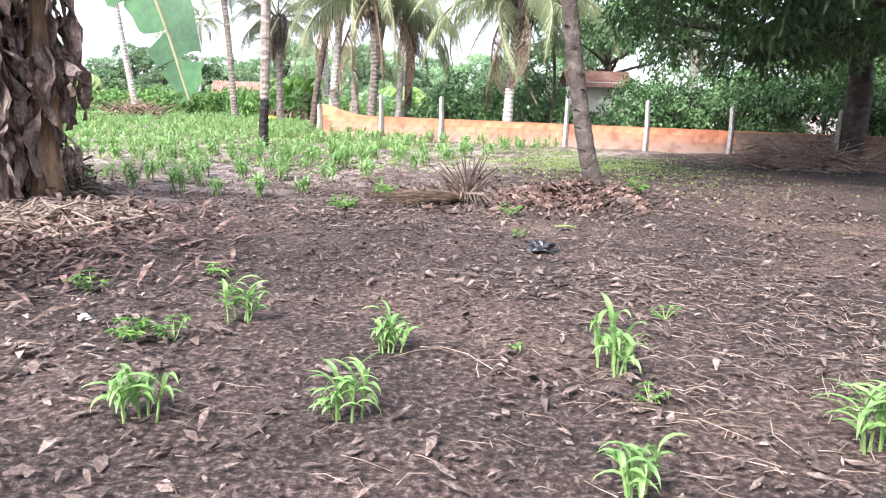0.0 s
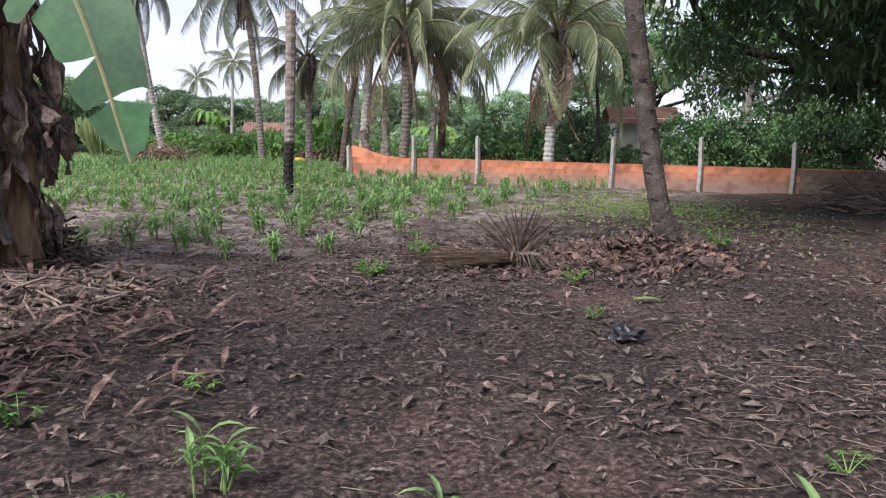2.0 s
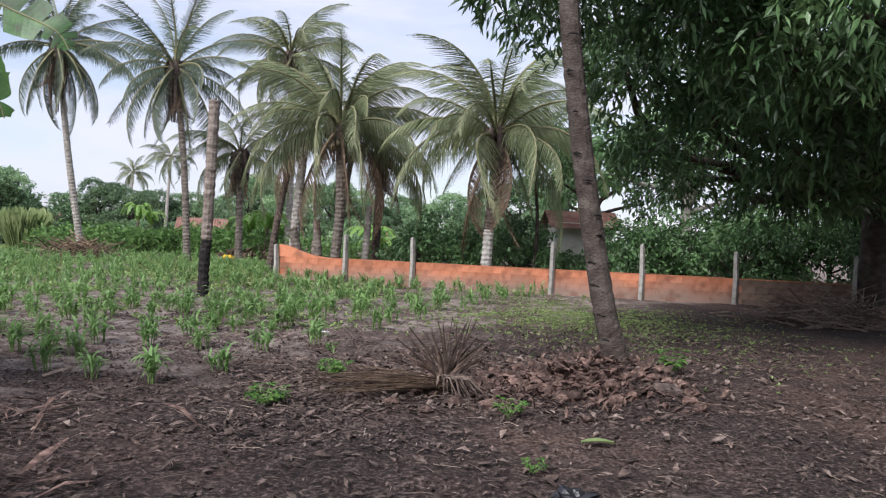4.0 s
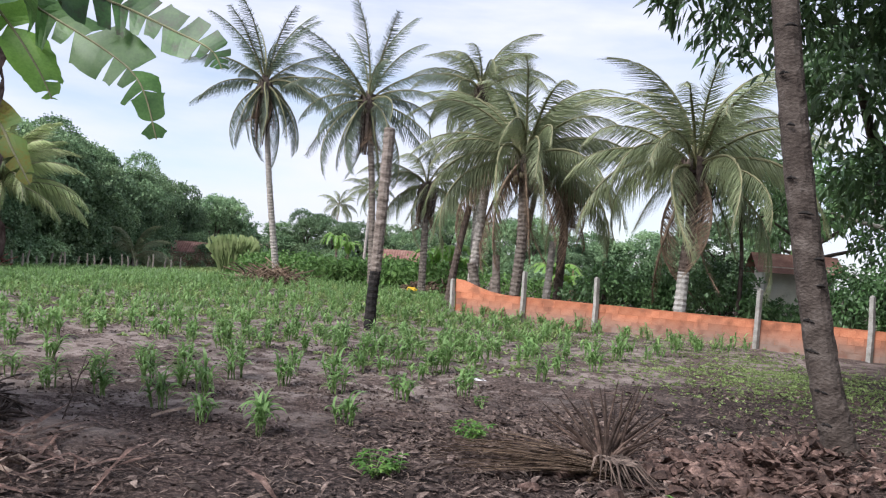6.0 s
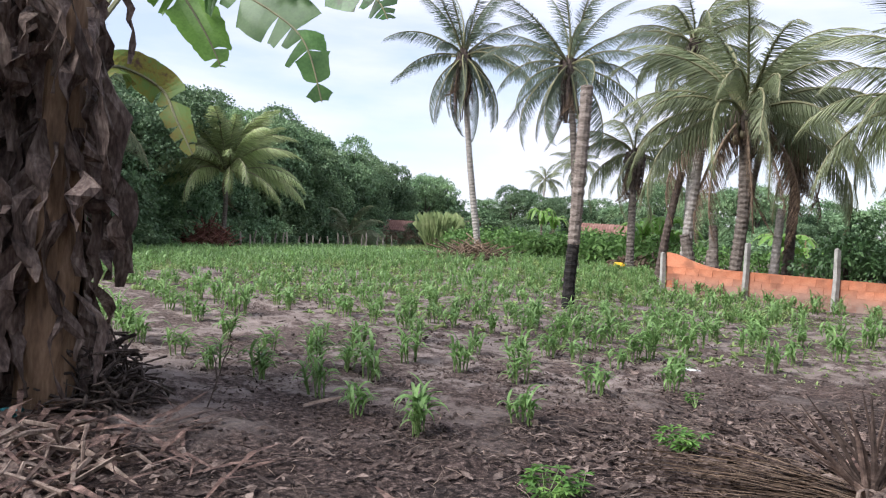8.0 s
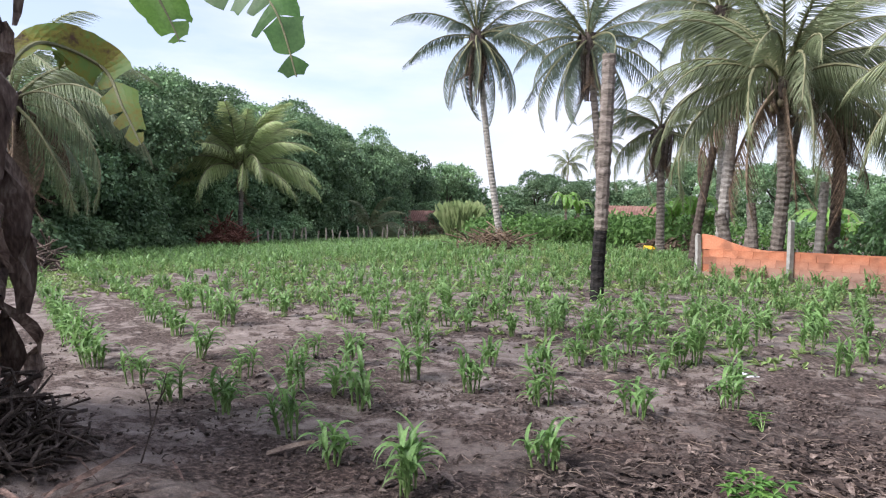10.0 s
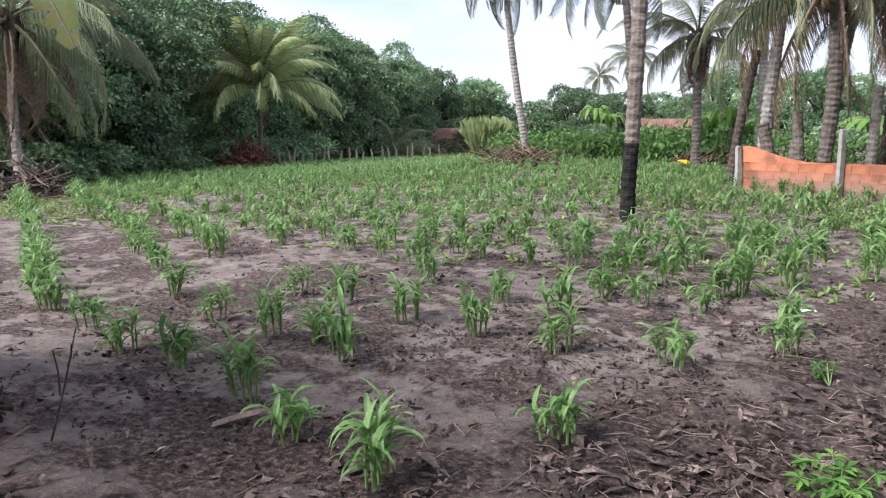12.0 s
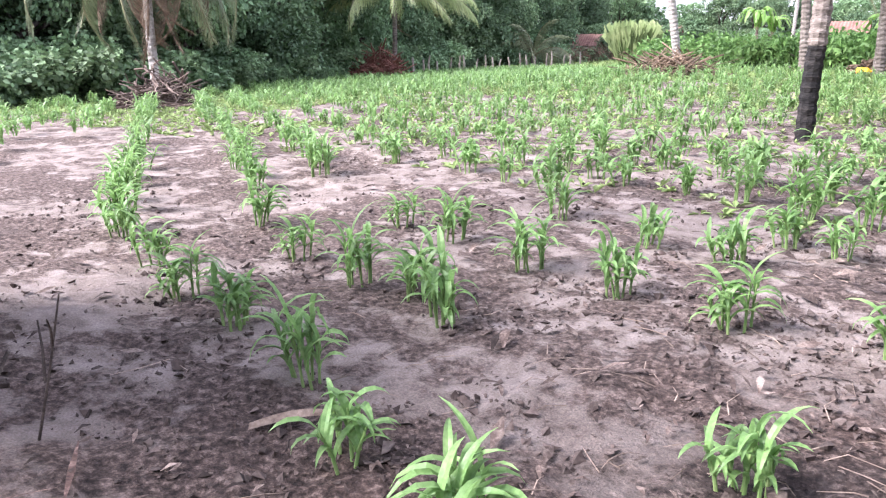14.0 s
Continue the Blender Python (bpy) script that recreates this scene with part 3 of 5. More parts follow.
palm(-24.2, 21.9, (-0.4, 0.3, 5.3), 0.17, 0.15, M_PALMTRUNK_L, "coconut palm with long drooping greyish fronds beside a brush heap", 22, 10, 1.42, (-0.1, 0), seed=25, nuts=4, spread=(75, -30), skirt=1.2, hang=(-62, -10), dead_size=0.95)
palm(-40.2, 64.5, (0, 0, 1.0), 0.2, 0.2, M_PALMTRUNK, "low young palm in front of the woods", 17, 0, 1.2, seed=27, nuts=0, spread=(85, 0), skirt=0)
for x, y, h, s in ((-30, 96, 10.5, 7), (-26, 118, 9, 9), (-22, 128, 8, 13), (-46, 128, 11, 15)):
    palm(x, y, (0.4, 0, h), 0.24, 0.18, M_PALMTRUNK_L, "distant coconut palm above the bushes", 18, 1, 1.2, seed=s, nuts=0, skirt=0)

# the dead, charred trunk in the field
root = thing("dead_palm", (-4.85, 20.9, -0.06), "headless dead palm, charred black at the foot, among the corn", "dead palm")
palm_trunk([(0, 0, 0), (0.0, 0, 0.7), (0.03, 0, 1.32)], 0.125, 0.12, M_CHAR, root, name="charred_foot", flare=1.1)
palm_trunk([(0.03, 0, 1.32), (0.07, 0, 2.9), (0.1, 0, 4.45)], 0.125, 0.125, M_DEADPALM, root, flare=1.0, rings=0.16)

# stumps and bare trunks behind the wall's corner
for x, y, lean, h, r, mat, nm in ((-4.3, 29.6, (0.25, 0, 0), 4.2, 0.17, M_PALMTRUNK_L, "bare_palm_trunk"), (-5.2, 30.4, (0.5, 0.1, 0), 3.6, 0.13, M_FIBRE, "bare_palm_trunk"), (-3.9, 29.2, (-0.35, 0, 0), 1.7, 0.17, M_PALMTRUNK, "palm_stump"),
                                (-3.5, 29.4, (0.0, 0, 0), 1.3, 0.15, M_DEADPALM, "palm_stump"), (-3.3, 29.0, (-0.15, 0, 0), 2.0, 0.14, M_PALMTRUNK, "palm_stump"), (-3.0, 30.6, (0.5, 0, 0), 4.4, 0.11, M_PALMTRUNK_L, "bare_palm_trunk"),
                                (-1.9, 30.2, (0.1, 0, 0), 2.6, 0.13, M_PALMTRUNK_L, "bare_palm_trunk")):
    root = thing(nm, (x, y, land(x, y) - 0.1), "cut palm stump with rough bark behind a brick wall" if nm == "palm_stump" else "bare leaning palm trunk behind a brick wall", "palm trunk")
    palm_trunk([(0, 0, 0), (lean[0] * 0.4, 0, h * 0.5), (lean[0], lean[1], h)], r, r * 0.85, mat, root)


# ---- broadleaf trees ----
def limb(sh, a, b, r0, r1, bow=0.15, seg=7, n=6):
    a, b = Vector(a), Vector(b)
    off = rand_dir(0.4) * (b - a).length * bow
    pts = [a.lerp(b, i / n) + off * math.sin(math.pi * i / n) for i in range(n + 1)]
    sh.tube(pts, [r0 + (r1 - r0) * i / n for i in range(n + 1)], seg, 0.12)
    return pts


def leaf_cloud(sh, centre, radius, count, length, width, squash=0.75, hang=0.4, shell=0.6):
    """Leaves in small sprays over a lumpy ball: an uneven outline with gaps."""
    c = Vector(centre)
    sprays = max(1, count // 7)
    for _ in range(sprays):
        d = rand_dir()
        if d.z < -0.55 and rng.random() < 0.6:
            d.z *= -1
        lump = 0.78 + 0.34 * noise.noise(d * 2.1 + c * 0.31)
        p = c + Vector((d.x, d.y, d.z * squash)) * radius * lump * rng.uniform(shell, 1.05)
        for _ in range(7):
            out = (d * 0.5 + rand_dir() * 0.9 + Vector((0, 0, -hang))).normalized()
            q = p + rand_dir() * length * 0.9
            sh.leaf(q, out, rand_dir(), length * rng.uniform(0.7, 1.2), width * rng.uniform(0.8, 1.2))


def tree(name, place, label, height, trunk_r, blobs, leaf, wood=None, mat=None, lean=(0, 0), category="tree", first=0.45, per=900, hang=0.4, shell=0.6):
    """blobs: (dx, dy, z, radius) of the crown's masses, over the foot. leaf: (length, width)."""
    root = thing(name, place, label, category)
    sh = Shape()
    top = Vector((lean[0], lean[1], height * first))
    limb(sh, (0, 0, -0.15), top, trunk_r, trunk_r * 0.7, 0.05, 9, 9)
    for bx, by, bz, br in blobs:
        limb(sh, top * rng.uniform(0.8, 1.0), (bx, by, bz), trunk_r * 0.45, trunk_r * 0.12)
    part("trunk", sh, wood or M_BARK, root, smooth=True)
    cr = Shape()
    for bx, by, bz, br in blobs:
        leaf_cloud(cr, (bx, by, bz), br, int(per * br * br), leaf[0], leaf[1], hang=hang, shell=shell)
    part("crown", cr, mat or M_FOREST, root)
    return root


def blob_ring(n, spread, z0, z1, r0, r1):
    out = []
    for i in range(n):
        a = i * 2.399 + rng.uniform(-0.4, 0.4)
        s = spread * math.sqrt((i + 0.5) / n)
        out.append((math.cos(a) * s, math.sin(a) * s, rng.uniform(z0, z1) + (1 - s / max(spread, 0.1)) * (z1 - z0) * 0.5, rng.uniform(r0, r1)))
    return out


# forest along the far side of the field: a few kinds, repeated
WOODS = []
for i, (h, sp, z0, z1, n, r0, r1) in enumerate(((10, 3.2, 3.2, 8, 13, 1.6, 2.5), (8, 3.0, 1.3, 6.2, 13, 1.5, 2.3), (11.5, 3.6, 4.5, 9.8, 13, 1.7, 2.4), (6, 2.6, 0.9, 4.3, 11, 1.3, 2.0), (2.6, 2.4, 0.3, 1.5, 10, 0.8, 1.2))):
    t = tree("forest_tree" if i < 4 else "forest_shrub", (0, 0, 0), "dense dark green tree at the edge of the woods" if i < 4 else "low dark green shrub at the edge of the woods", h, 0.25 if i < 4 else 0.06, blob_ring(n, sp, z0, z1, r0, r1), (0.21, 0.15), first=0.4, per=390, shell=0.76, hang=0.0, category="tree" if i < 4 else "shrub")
    WOODS.append(t)
first_use = [True] * 5


CROWN_TOP = [max(v.co.z for v in t.children[1].data.vertices) for t in WOODS]


def plant_tree(kind, x, y, s, turn, top=0.0):
    """top: the height of the crown over the ground; without it the tree keeps its own proportions."""
    m = pose(x, y, land(x, y) - 0.2, 0, 0, turn)
    if first_use[kind]:
        first_use[kind] = False
        ob = WOODS[kind]
        ob.matrix_basis = m
    else:
        ob = copy_thing(WOODS[kind], m)
    ob.scale = (s, s, top / CROWN_TOP[kind] if top else s * rng.uniform(0.76, 0.92))
    tagged(ob, group="trees of the woods")


EYE0 = (-0.4, 7.0)


def polar(az, d):
    """A point d metres off, az degrees left of straight ahead, from the middle of the path."""
    return EYE0[0] - d * math.sin(radians(az)), EYE0[1] + d * math.cos(radians(az))


# how high the woods stand over the eye's level, as a slope, by the bearing
SKYLINE = ([26.9, 29.1, 30.8, 31.6, 33.2, 35.5, 38.9, 41.9, 46.6, 48.8, 54.2, 92], [0.031, 0.053, 0.036, 0.042, 0.067, 0.089, 0.109, 0.125, 0.130, 0.158, 0.150, 0.15])
for az, d, kind, s, share in ((74, 34, 0, 0.85, 1.0), (69, 36, 2, 0.9, 0.95), (66, 34, 3, 0.95, 0.7), (64, 38, 0, 0.9, 1.0), (61, 35, 1, 0.85, 0.8), (59, 40, 2, 0.9, 0.95), (57, 37, 3, 1.0, 0.65), (55, 42, 0, 0.95, 1.0), (52.5, 43, 1, 1.0, 0.8), (50.5, 48, 2, 1.0, 1.0),
                              (48.8, 54, 0, 1.0, 0.98), (47.5, 57, 3, 1.15, 0.75), (45.8, 62, 0, 1.0, 0.95), (44, 63, 1, 1.1, 0.8), (43, 67, 2, 1.0, 1.0), (41.5, 66, 3, 1.3, 0.75), (40.5, 67, 0, 1.0, 0.97), (39.2, 69, 1, 1.2, 0.8), (37.9, 74, 0, 1.0, 1.0), (36.8, 76, 3, 1.4, 0.75),
                              (35.6, 82, 2, 0.95, 1.0), (34.6, 84, 1, 1.1, 0.85), (33.6, 90, 0, 0.85, 1.0), (32.4, 92, 3, 1.25, 1.0), (31.2, 96, 3, 1.1, 0.85), (29.2, 104, 1, 1.15, 1.0), (28.6, 107, 3, 1.3, 0.9), (80, 32, 1, 0.9, 0.9), (86, 32, 2, 0.9, 1.0), (92, 30, 1, 0.9, 0.9),
                              (52, 58, 2, 1.2, 1.0), (57, 52, 2, 1.15, 1.0), (64, 50, 2, 1.1, 1.0), (46.5, 68, 2, 1.2, 1.0), (42, 74, 2, 1.2, 1.0), (38.5, 84, 0, 1.2, 0.98)):
    x, y = polar(az, d)
    slope = float(np.interp(az, *SKYLINE)) * share * rng.uniform(0.94, 1.03)
    plant_tree(kind, x, y, s, rng.uniform(0, 360), 1.75 + slope * (d - 4.5) - land(x, y))
# the far line of trees between the palms
for az, d, kind, s in ((24.5, 112, 3, 1.4), (22.5, 110, 1, 1.15), (20.5, 104, 1, 1.1), (18.8, 118, 3, 1.5), (16.5, 120, 3, 1.4), (14, 112, 1, 1.1), (12, 100, 1, 1.15), (10, 92, 1, 1.0), (7.8, 84, 1, 1.0), (5.8, 78, 1, 0.95),
                       (27, 130, 3, 1.2), (3.6, 90, 3, 1.2), (1, 96, 3, 1.3), (-2, 90, 3, 1.3), (-5, 80, 3, 1.2), (-8.5, 70, 1, 1.1), (-12, 62, 0, 0.9)):
    x, y = polar(az, d)
    plant_tree(kind, x, y, s, rng.uniform(0, 360))

# unseen trees added behind and beside the path, to shade the bare ground
for x, y, kind, s in ((15.5, 3.0, 0, 1.0), (11.5, -4.5, 2, 1.0), (19.0, 8.0, 1, 1.1), (4.5, -11.0, 0, 1.0), (18.0, -3.0, 2, 1.1), (20.0, 15.0, 0, 1.0)):
    plant_tree(kind, x, y, s, rng.uniform(0, 360))

# dry brown undergrowth along the fence
for i in range(9):
    x, y = polar(35.5 - i * 0.95, 76 + i * 1.6)
    tree("dry_shrub", (x, y, land(x, y)), "dry brown shrub along the field fence", 1.6, 0.05, blob_ring(7, 1.8, 0.3, 1.1, 0.6, 0.9), (0.3, 0.08), mat=M_FROND_DRY, category="shrub", first=0.3, per=260)

# shrubs under the woods and along the far line
for i in range(44):
    az = 92 - i * 1.42
    d = float(np.interp(az, [28, 36, 41, 47, 52, 62, 92], [92, 74, 62, 55, 41, 32, 28]))
    x, y = polar(az + rng.uniform(-0.5, 0.5), d + rng.uniform(-0.5, 1.5))
    plant_tree(4, x, y, rng.uniform(0.8, 1.25), rng.uniform(0, 360))
    x, y = polar(az + rng.uniform(-0.5, 0.5), d + rng.uniform(5, 8))
    plant_tree(3, x, y, rng.uniform(0.8, 1.1), rng.uniform(0, 360))
for i in range(30):
    az = 29 - i * 1.45
    x, y = polar(az, 84 + rng.uniform(-6, 6) - max(0, 12 - az) * 1.0)
    plant_tree(4 if i % 2 else 3, x, y, rng.uniform(0.8, 1.3) * (1.0 if i % 2 else 0.6), rng.uniform(0, 360))

# citrus hedge behind the brick wall
for i in range(26):
    u = (i % 18) / 17 if i < 18 else 0.5 + (i - 18) / 14
    x, y = 0.0 + 19.0 * u, 29.6 - 4.4 * u + (i % 3) * 0.9 + (2.2 if i >= 18 else 0)
    h = rng.uniform(1.6, 2.2) + 2.8 * max(0.0, u - 0.25) if abs(x - 4.6) > 1.2 else 1.35
    tree("citrus_bush", (x, y, land(x, y)), "dense dark green citrus bush behind the brick wall", h, 0.09, blob_ring(9, 1.1, 0.35, h - 0.5, min(0.65, h * 0.35), min(1.0, h * 0.5)), (0.15, 0.075), mat=M_HEDGE, category="bush", first=0.3, per=520, hang=0.25)

# trees behind the wall, towards the shade
tree("leafy_tree", (6.5, 33.0, 0), "leafy green tree behind the citrus hedge", 7, 0.2, blob_ring(9, 2.6, 3.0, 5.8, 1.2, 1.9), (0.24, 0.11), mat=M_HEDGE, per=190)
tree("leafy_tree", (9.2, 30.0, 0), "leafy green tree with a pale forked trunk", 7.5, 0.22, blob_ring(10, 3.0, 3.0, 6.2, 1.2, 1.9), (0.24, 0.11), wood=M_BARK_L, mat=M_HEDGE, per=190)
tree("leafy_tree", (16.0, 29.0, 0), "leafy green tree behind the wall", 7.5, 0.22, blob_ring(10, 3.0, 2.4, 6.2, 1.3, 2.0), (0.24, 0.11), mat=M_HEDGE, per=190)

root = thing("pale_snag", (9.0, 30.0, 0), "pale forked bare trunk rising from the hedge", "dead tree")
for a, b, r0, r1 in (((0, 0, -0.1), (0.05, 0, 3.5), 0.17, 0.13), ((0.05, 0, 3.4), (-0.35, 0.1, 4.9), 0.12, 0.06), ((0.05, 0, 3.4), (0.75, 0, 5.0), 0.11, 0.05), ((0.3, 0, 4.0), (1.3, -0.1, 4.5), 0.06, 0.03)):
    sh = Shape()
    limb(sh, a, b, r0, r1, 0.08)
    part("trunk" if r0 > 0.15 else "limb", sh, M_BARK_L, root)

# the big mango tree on the shady side, and an unseen one added for its shade
MANGO_A = (12.3, 24.3)
near_blobs = [(3.3, 16.1, 4.4, 1.2), (4.0, 17.4, 3.3, 0.9), (3.7, 14.2, 4.9, 1.4), (4.7, 15.8, 3.7, 1.2), (4.9, 13.9, 4.4, 1.5), (5.9, 15.3, 3.2, 1.1), (5.4, 12.9, 4.6, 1.6), (6.2, 17.2, 2.6, 0.85), (6.4, 14.3, 3.9, 1.4), (5.3, 18.7, 2.9, 0.8),
              (7.2, 16.8, 4.4, 1.8), (8.6, 18.2, 3.2, 1.5), (7.4, 17.6, 2.7, 1.0), (7.0, 19.6, 5.2, 1.9), (9.2, 15.6, 4.0, 1.8), (10.4, 20.4, 5.6, 2.4), (12.6, 18.6, 5.0, 2.0), (8.0, 13.4, 5.4, 1.8), (5.6, 16.8, 6.0, 1.7), (4.2, 19.6, 5.6, 1.4), (10.8, 23.5, 5.2, 1.8), (7.6, 12.0, 4.3, 1.4),
              # crown masses added to keep sun and sky off the wall and hedge
              (3.8, 15.8, 6.9, 1.8), (5.6, 14.6, 7.2, 2.0), (7.6, 16.2, 7.3, 2.0), (6.5, 18.6, 7.2, 1.9), (9.4, 19.0, 7.6, 2.2), (9.0, 23.0, 5.6, 1.8), (12.0, 22.0, 5.0, 1.9), (14.5, 21.0, 5.0, 2.0), (7.6, 22.5, 6.0, 1.5), (15.0, 25.0, 6.0, 2.2), (11.0, 19.8, 3.6, 1.2), (13.2, 20.5, 3.4, 1.2)]
tree("mango_tree", (MANGO_A[0], MANGO_A[1], 0), "big mango tree with a thick trunk and a low dark crown", 9, 0.42, [(x - MANGO_A[0], y - MANGO_A[1], z, r) for x, y, z, r in near_blobs], (0.21, 0.066), mat=M_MANGO, first=0.4, per=820, hang=0.4)
tree("mango_tree", (12.6, 10.5, 0), "unseen mango tree added to shade the bare ground", 9, 0.4, [(-2.6, 0, 5.6, 2.2), (-4.6, 0.4, 6.0, 2.0), (-3.6, -2.4, 6.0, 2.2), (0, 0, 6.2, 2.6), (-1.5, 2.6, 5.4, 2.0), (-6.2, -1.6, 6.8, 2.0), (-2.0, -4.8, 6.4, 2.2), (2, 2, 5.2, 2.2), (-5.4, -3.4, 6.6, 1.9), (-4.4, 2.6, 6.6, 1.9), (-7.0, 1.0, 7.0, 1.8), (-6.6, -4.6, 7.0, 1.9), (-3.2, 4.6, 6.4, 2.0)], (0.25, 0.07), mat=M_MANGO, first=0.35, per=420, hang=0.8)
tree("young_tree", (3.6, 28.2, 0), "young tree with fresh bright green leaves behind the wall", 5, 0.07, [(-0.4, -0.2, 4.3, 0.8), (0.5, 0, 4.7, 0.9), (0.1, 0.3, 5.3, 0.8), (1.2, 0.2, 4.0, 0.6)], (0.17, 0.06), mat=M_HEDGE, first=0.7, per=900, hang=0.6)

# the slender leaning tree on its mound
root = thing("slender_tree", (TREE[0] - 0.05, TREE[1], land(*TREE) - 0.1), "slender leaning tree with ringed grey bark on a small mound", "tree")
palm_trunk([(0.12, 0, 0), (-0.12, 0.0, 0.9), (-0.42, 0.05, 2.6), (-0.62, 0.1, 4.2), (-0.7, 0.2, 6.0)], 0.135, 0.105, M_BARK, root, rings=0.16, flare=1.3, seg=14, ring_out=0.012)
for z in (0.35, 0.62, 0.95, 1.2, 1.5, 1.72, 2.1, 2.4, 2.85, 3.3, 3.7):
    x0 = float(np.interp(z, [0, 0.9, 2.6, 4.2], [0.12, -0.12, -0.42, -0.62]))
    a0, wide = rng.uniform(-2.6, -0.9), rng.uniform(0.5, 1.1)
    scar = Shape()
    rad = 0.138 - 0.007 * z + 0.02 * math.exp(-z / 0.35)
    scar.tube([(x0 + math.cos(a0 + wide * (k / 4 - 0.5)) * rad, math.sin(a0 + wide * (k / 4 - 0.5)) * rad, z + 0.01 * math.sin(k)) for k in range(5)], [0.006, 0.013, 0.016, 0.012, 0.005], 5, 0.3)
    part("bark_scar", scar, M_CHAR, root, "dark notch in the bark")
slender_blobs = [(-1.75, 1.2, 4.9, 0.75), (-1.1, 1.6, 4.6, 0.8), (-0.3, 2.9, 4.7, 0.95), (0.4, 2.3, 5.0, 1.1), (0.9, 0.8, 5.9, 1.3), (-0.6, -0.2, 6.6, 1.3), (1.5, 1.6, 5.2, 1.2), (-1.7, 0.3, 6.2, 1.0)]
for b in slender_blobs:
    sh = Shape()
    limb(sh, (-0.68, 0.17, 4.6 + rng.random()), b[:3], 0.05, 0.015)
    part("branch", sh, M_BARK, root)
sh = Shape()
for b in slender_blobs:
    leaf_cloud(sh, b[:3], b[3], int(700 * b[3] ** 2), 0.2, 0.062, hang=0.4)
part("crown", sh, M_MANGO, root)


# ---- wall of orange clay blocks with concrete posts ----
WALL_A, WALL_B = Vector((-4.35, 27.6, 0)), Vector((17.0, 23.2, 0))
wall_dir = (WALL_B - WALL_A).normalized()
wall_out = Vector((-wall_dir.y, wall_dir.x, 0))
wall_turn = math.atan2(wall_dir.y, wall_dir.x)
BRICK_W, BRICK_H = 0.36, 0.185
wall = thing("wall_brick", WALL_A, "low wall of orange clay blocks, muddy grey at its foot", "wall", kind="structure")
core = Shape()
wl_len = (WALL_B - WALL_A).length
core.box((wl_len / 2, 0, 0.34), (wl_len - 0.04, 0.10, 0.80))
ob = part("core", core, M_MORTAR, wall)
ob.rotation_euler = (0, 0, wall_turn)
bk = Shape()
bk.box((0, 0, 0), (BRICK_W - 0.005, 0.125, BRICK_H - 0.005), 0, 0.004)
brick_mesh, old_shaded_mesh = bk.mesh("brick", M_BRICK), bk.mesh("old_shaded_brick", M_BRICK_OLD_SHADED)
count = 0
for row in range(5):
    along = 0.02 + (row % 2) * BRICK_W / 2
    while along < wl_len - BRICK_W:
        top = row * BRICK_H + BRICK_H
        if top <= 0.76:
            b = part("brick", brick_mesh if along < 13.5 else old_shaded_mesh, None, wall)
            p = wall_dir * (along + BRICK_W / 2)
            b.location = (p.x + wall_out.x * rng.uniform(-0.006, 0.006), p.y + wall_out.y * rng.uniform(-0.006, 0.006), row * BRICK_H + BRICK_H / 2 - 0.03)
            b.rotation_euler = (0, rng.uniform(-0.006, 0.006), wall_turn + rng.uniform(-0.008, 0.008))
            count += 1
        along += BRICK_W
# the raised end, with a worn sloping top
end = Shape()
edge = [(0.0, 1.09), (0.25, 1.06), (0.5, 0.98), (0.75, 0.89), (1.05, 0.81), (1.4, 0.755), (1.8, 0.722)]
end.quad_strip([[Vector((u, -0.064, 0.712)), Vector((u, -0.064, z)), Vector((u, 0.064, z)), Vector((u, 0.064, 0.712))] for u, z in edge])
end.f.append((0, 1, 2, 3))
ob = part("raised_end", end, M_BRICK, wall)
ob.rotation_euler = (0, 0, wall_turn)
for along, h in ((-0.06, 1.1), (2.15, 1.5), (4.25, 1.5), (8.4, 1.55), (10.95, 1.6), (13.5, 1.5), (16.6, 1.5)):
    p = WALL_A + wall_dir * along - wall_out * 0.125
    root = thing("fence_post", (p.x, p.y, -0.05), "weathered grey concrete post against the brick wall", "fence post", "posts of the brick wall")
    sh = Shape()
    sh.tube([(0, 0, 0), (0.01, 0, h * 0.5), (rng.uniform(-0.03, 0.03), 0, h), (0.0, 0, h + 0.03)], [0.082, 0.078, 0.072, 0.05], 4, 0.06)
    part("shaft", sh, M_CONC, root)
# the house behind the hedge
root = thing("small_house", (5.7, 31.2, 0.3), "small pale house with a tiled roof behind the hedge", "house")
root.scale = (0.75, 0.75, 0.8)
sh = Shape()
sh.box((0, 0, 1.2), (2.6, 2.6, 2.4))
part("wall", sh, M_PLASTER, root)
sh = Shape()
sh.quad_strip([((-1.7, -1.8, 2.15), (1.7, -1.8, 2.15)), ((-1.7, 0, 2.95), (1.7, 0, 2.95)), ((-1.7, 1.8, 2.15), (1.7, 1.8, 2.15))])
part("roof", sh, M_TILE, root)


# ---- corn ----
def corn_leaf(az, z0, length, width, rise, curl, n=6):
    """An arching, folded blade from a stalk."""
    sh = Shape()
    out = Vector((math.cos(az), math.sin(az), 0))
    side = Vector((-out.y, out.x, 0))
    rows, p, pitch = [], Vector((0, 0, z0)), rise
    for i in range(n + 1):
        f = i / n
        w = width * (0.55 + 0.9 * f if f < 0.4 else 0.91 * (1 - ((f - 0.4) / 0.6) ** 1.6)) * 0.5
        tw = 0.25 * math.sin(az * 3 + 4 * f)
        keel = Vector((0, 0, -w * 0.45))
        rows.append((p + side * w + Vector((0, 0, tw * w)), p + keel, p - side * w - Vector((0, 0, tw * w))) if n > 4 else (p + side * w, p - side * w))
        p = p + (out * math.cos(pitch) + Vector((0, 0, 1)) * math.sin(pitch)) * (length / n)
        pitch -= curl / n
    sh.quad_strip(rows)
    return sh


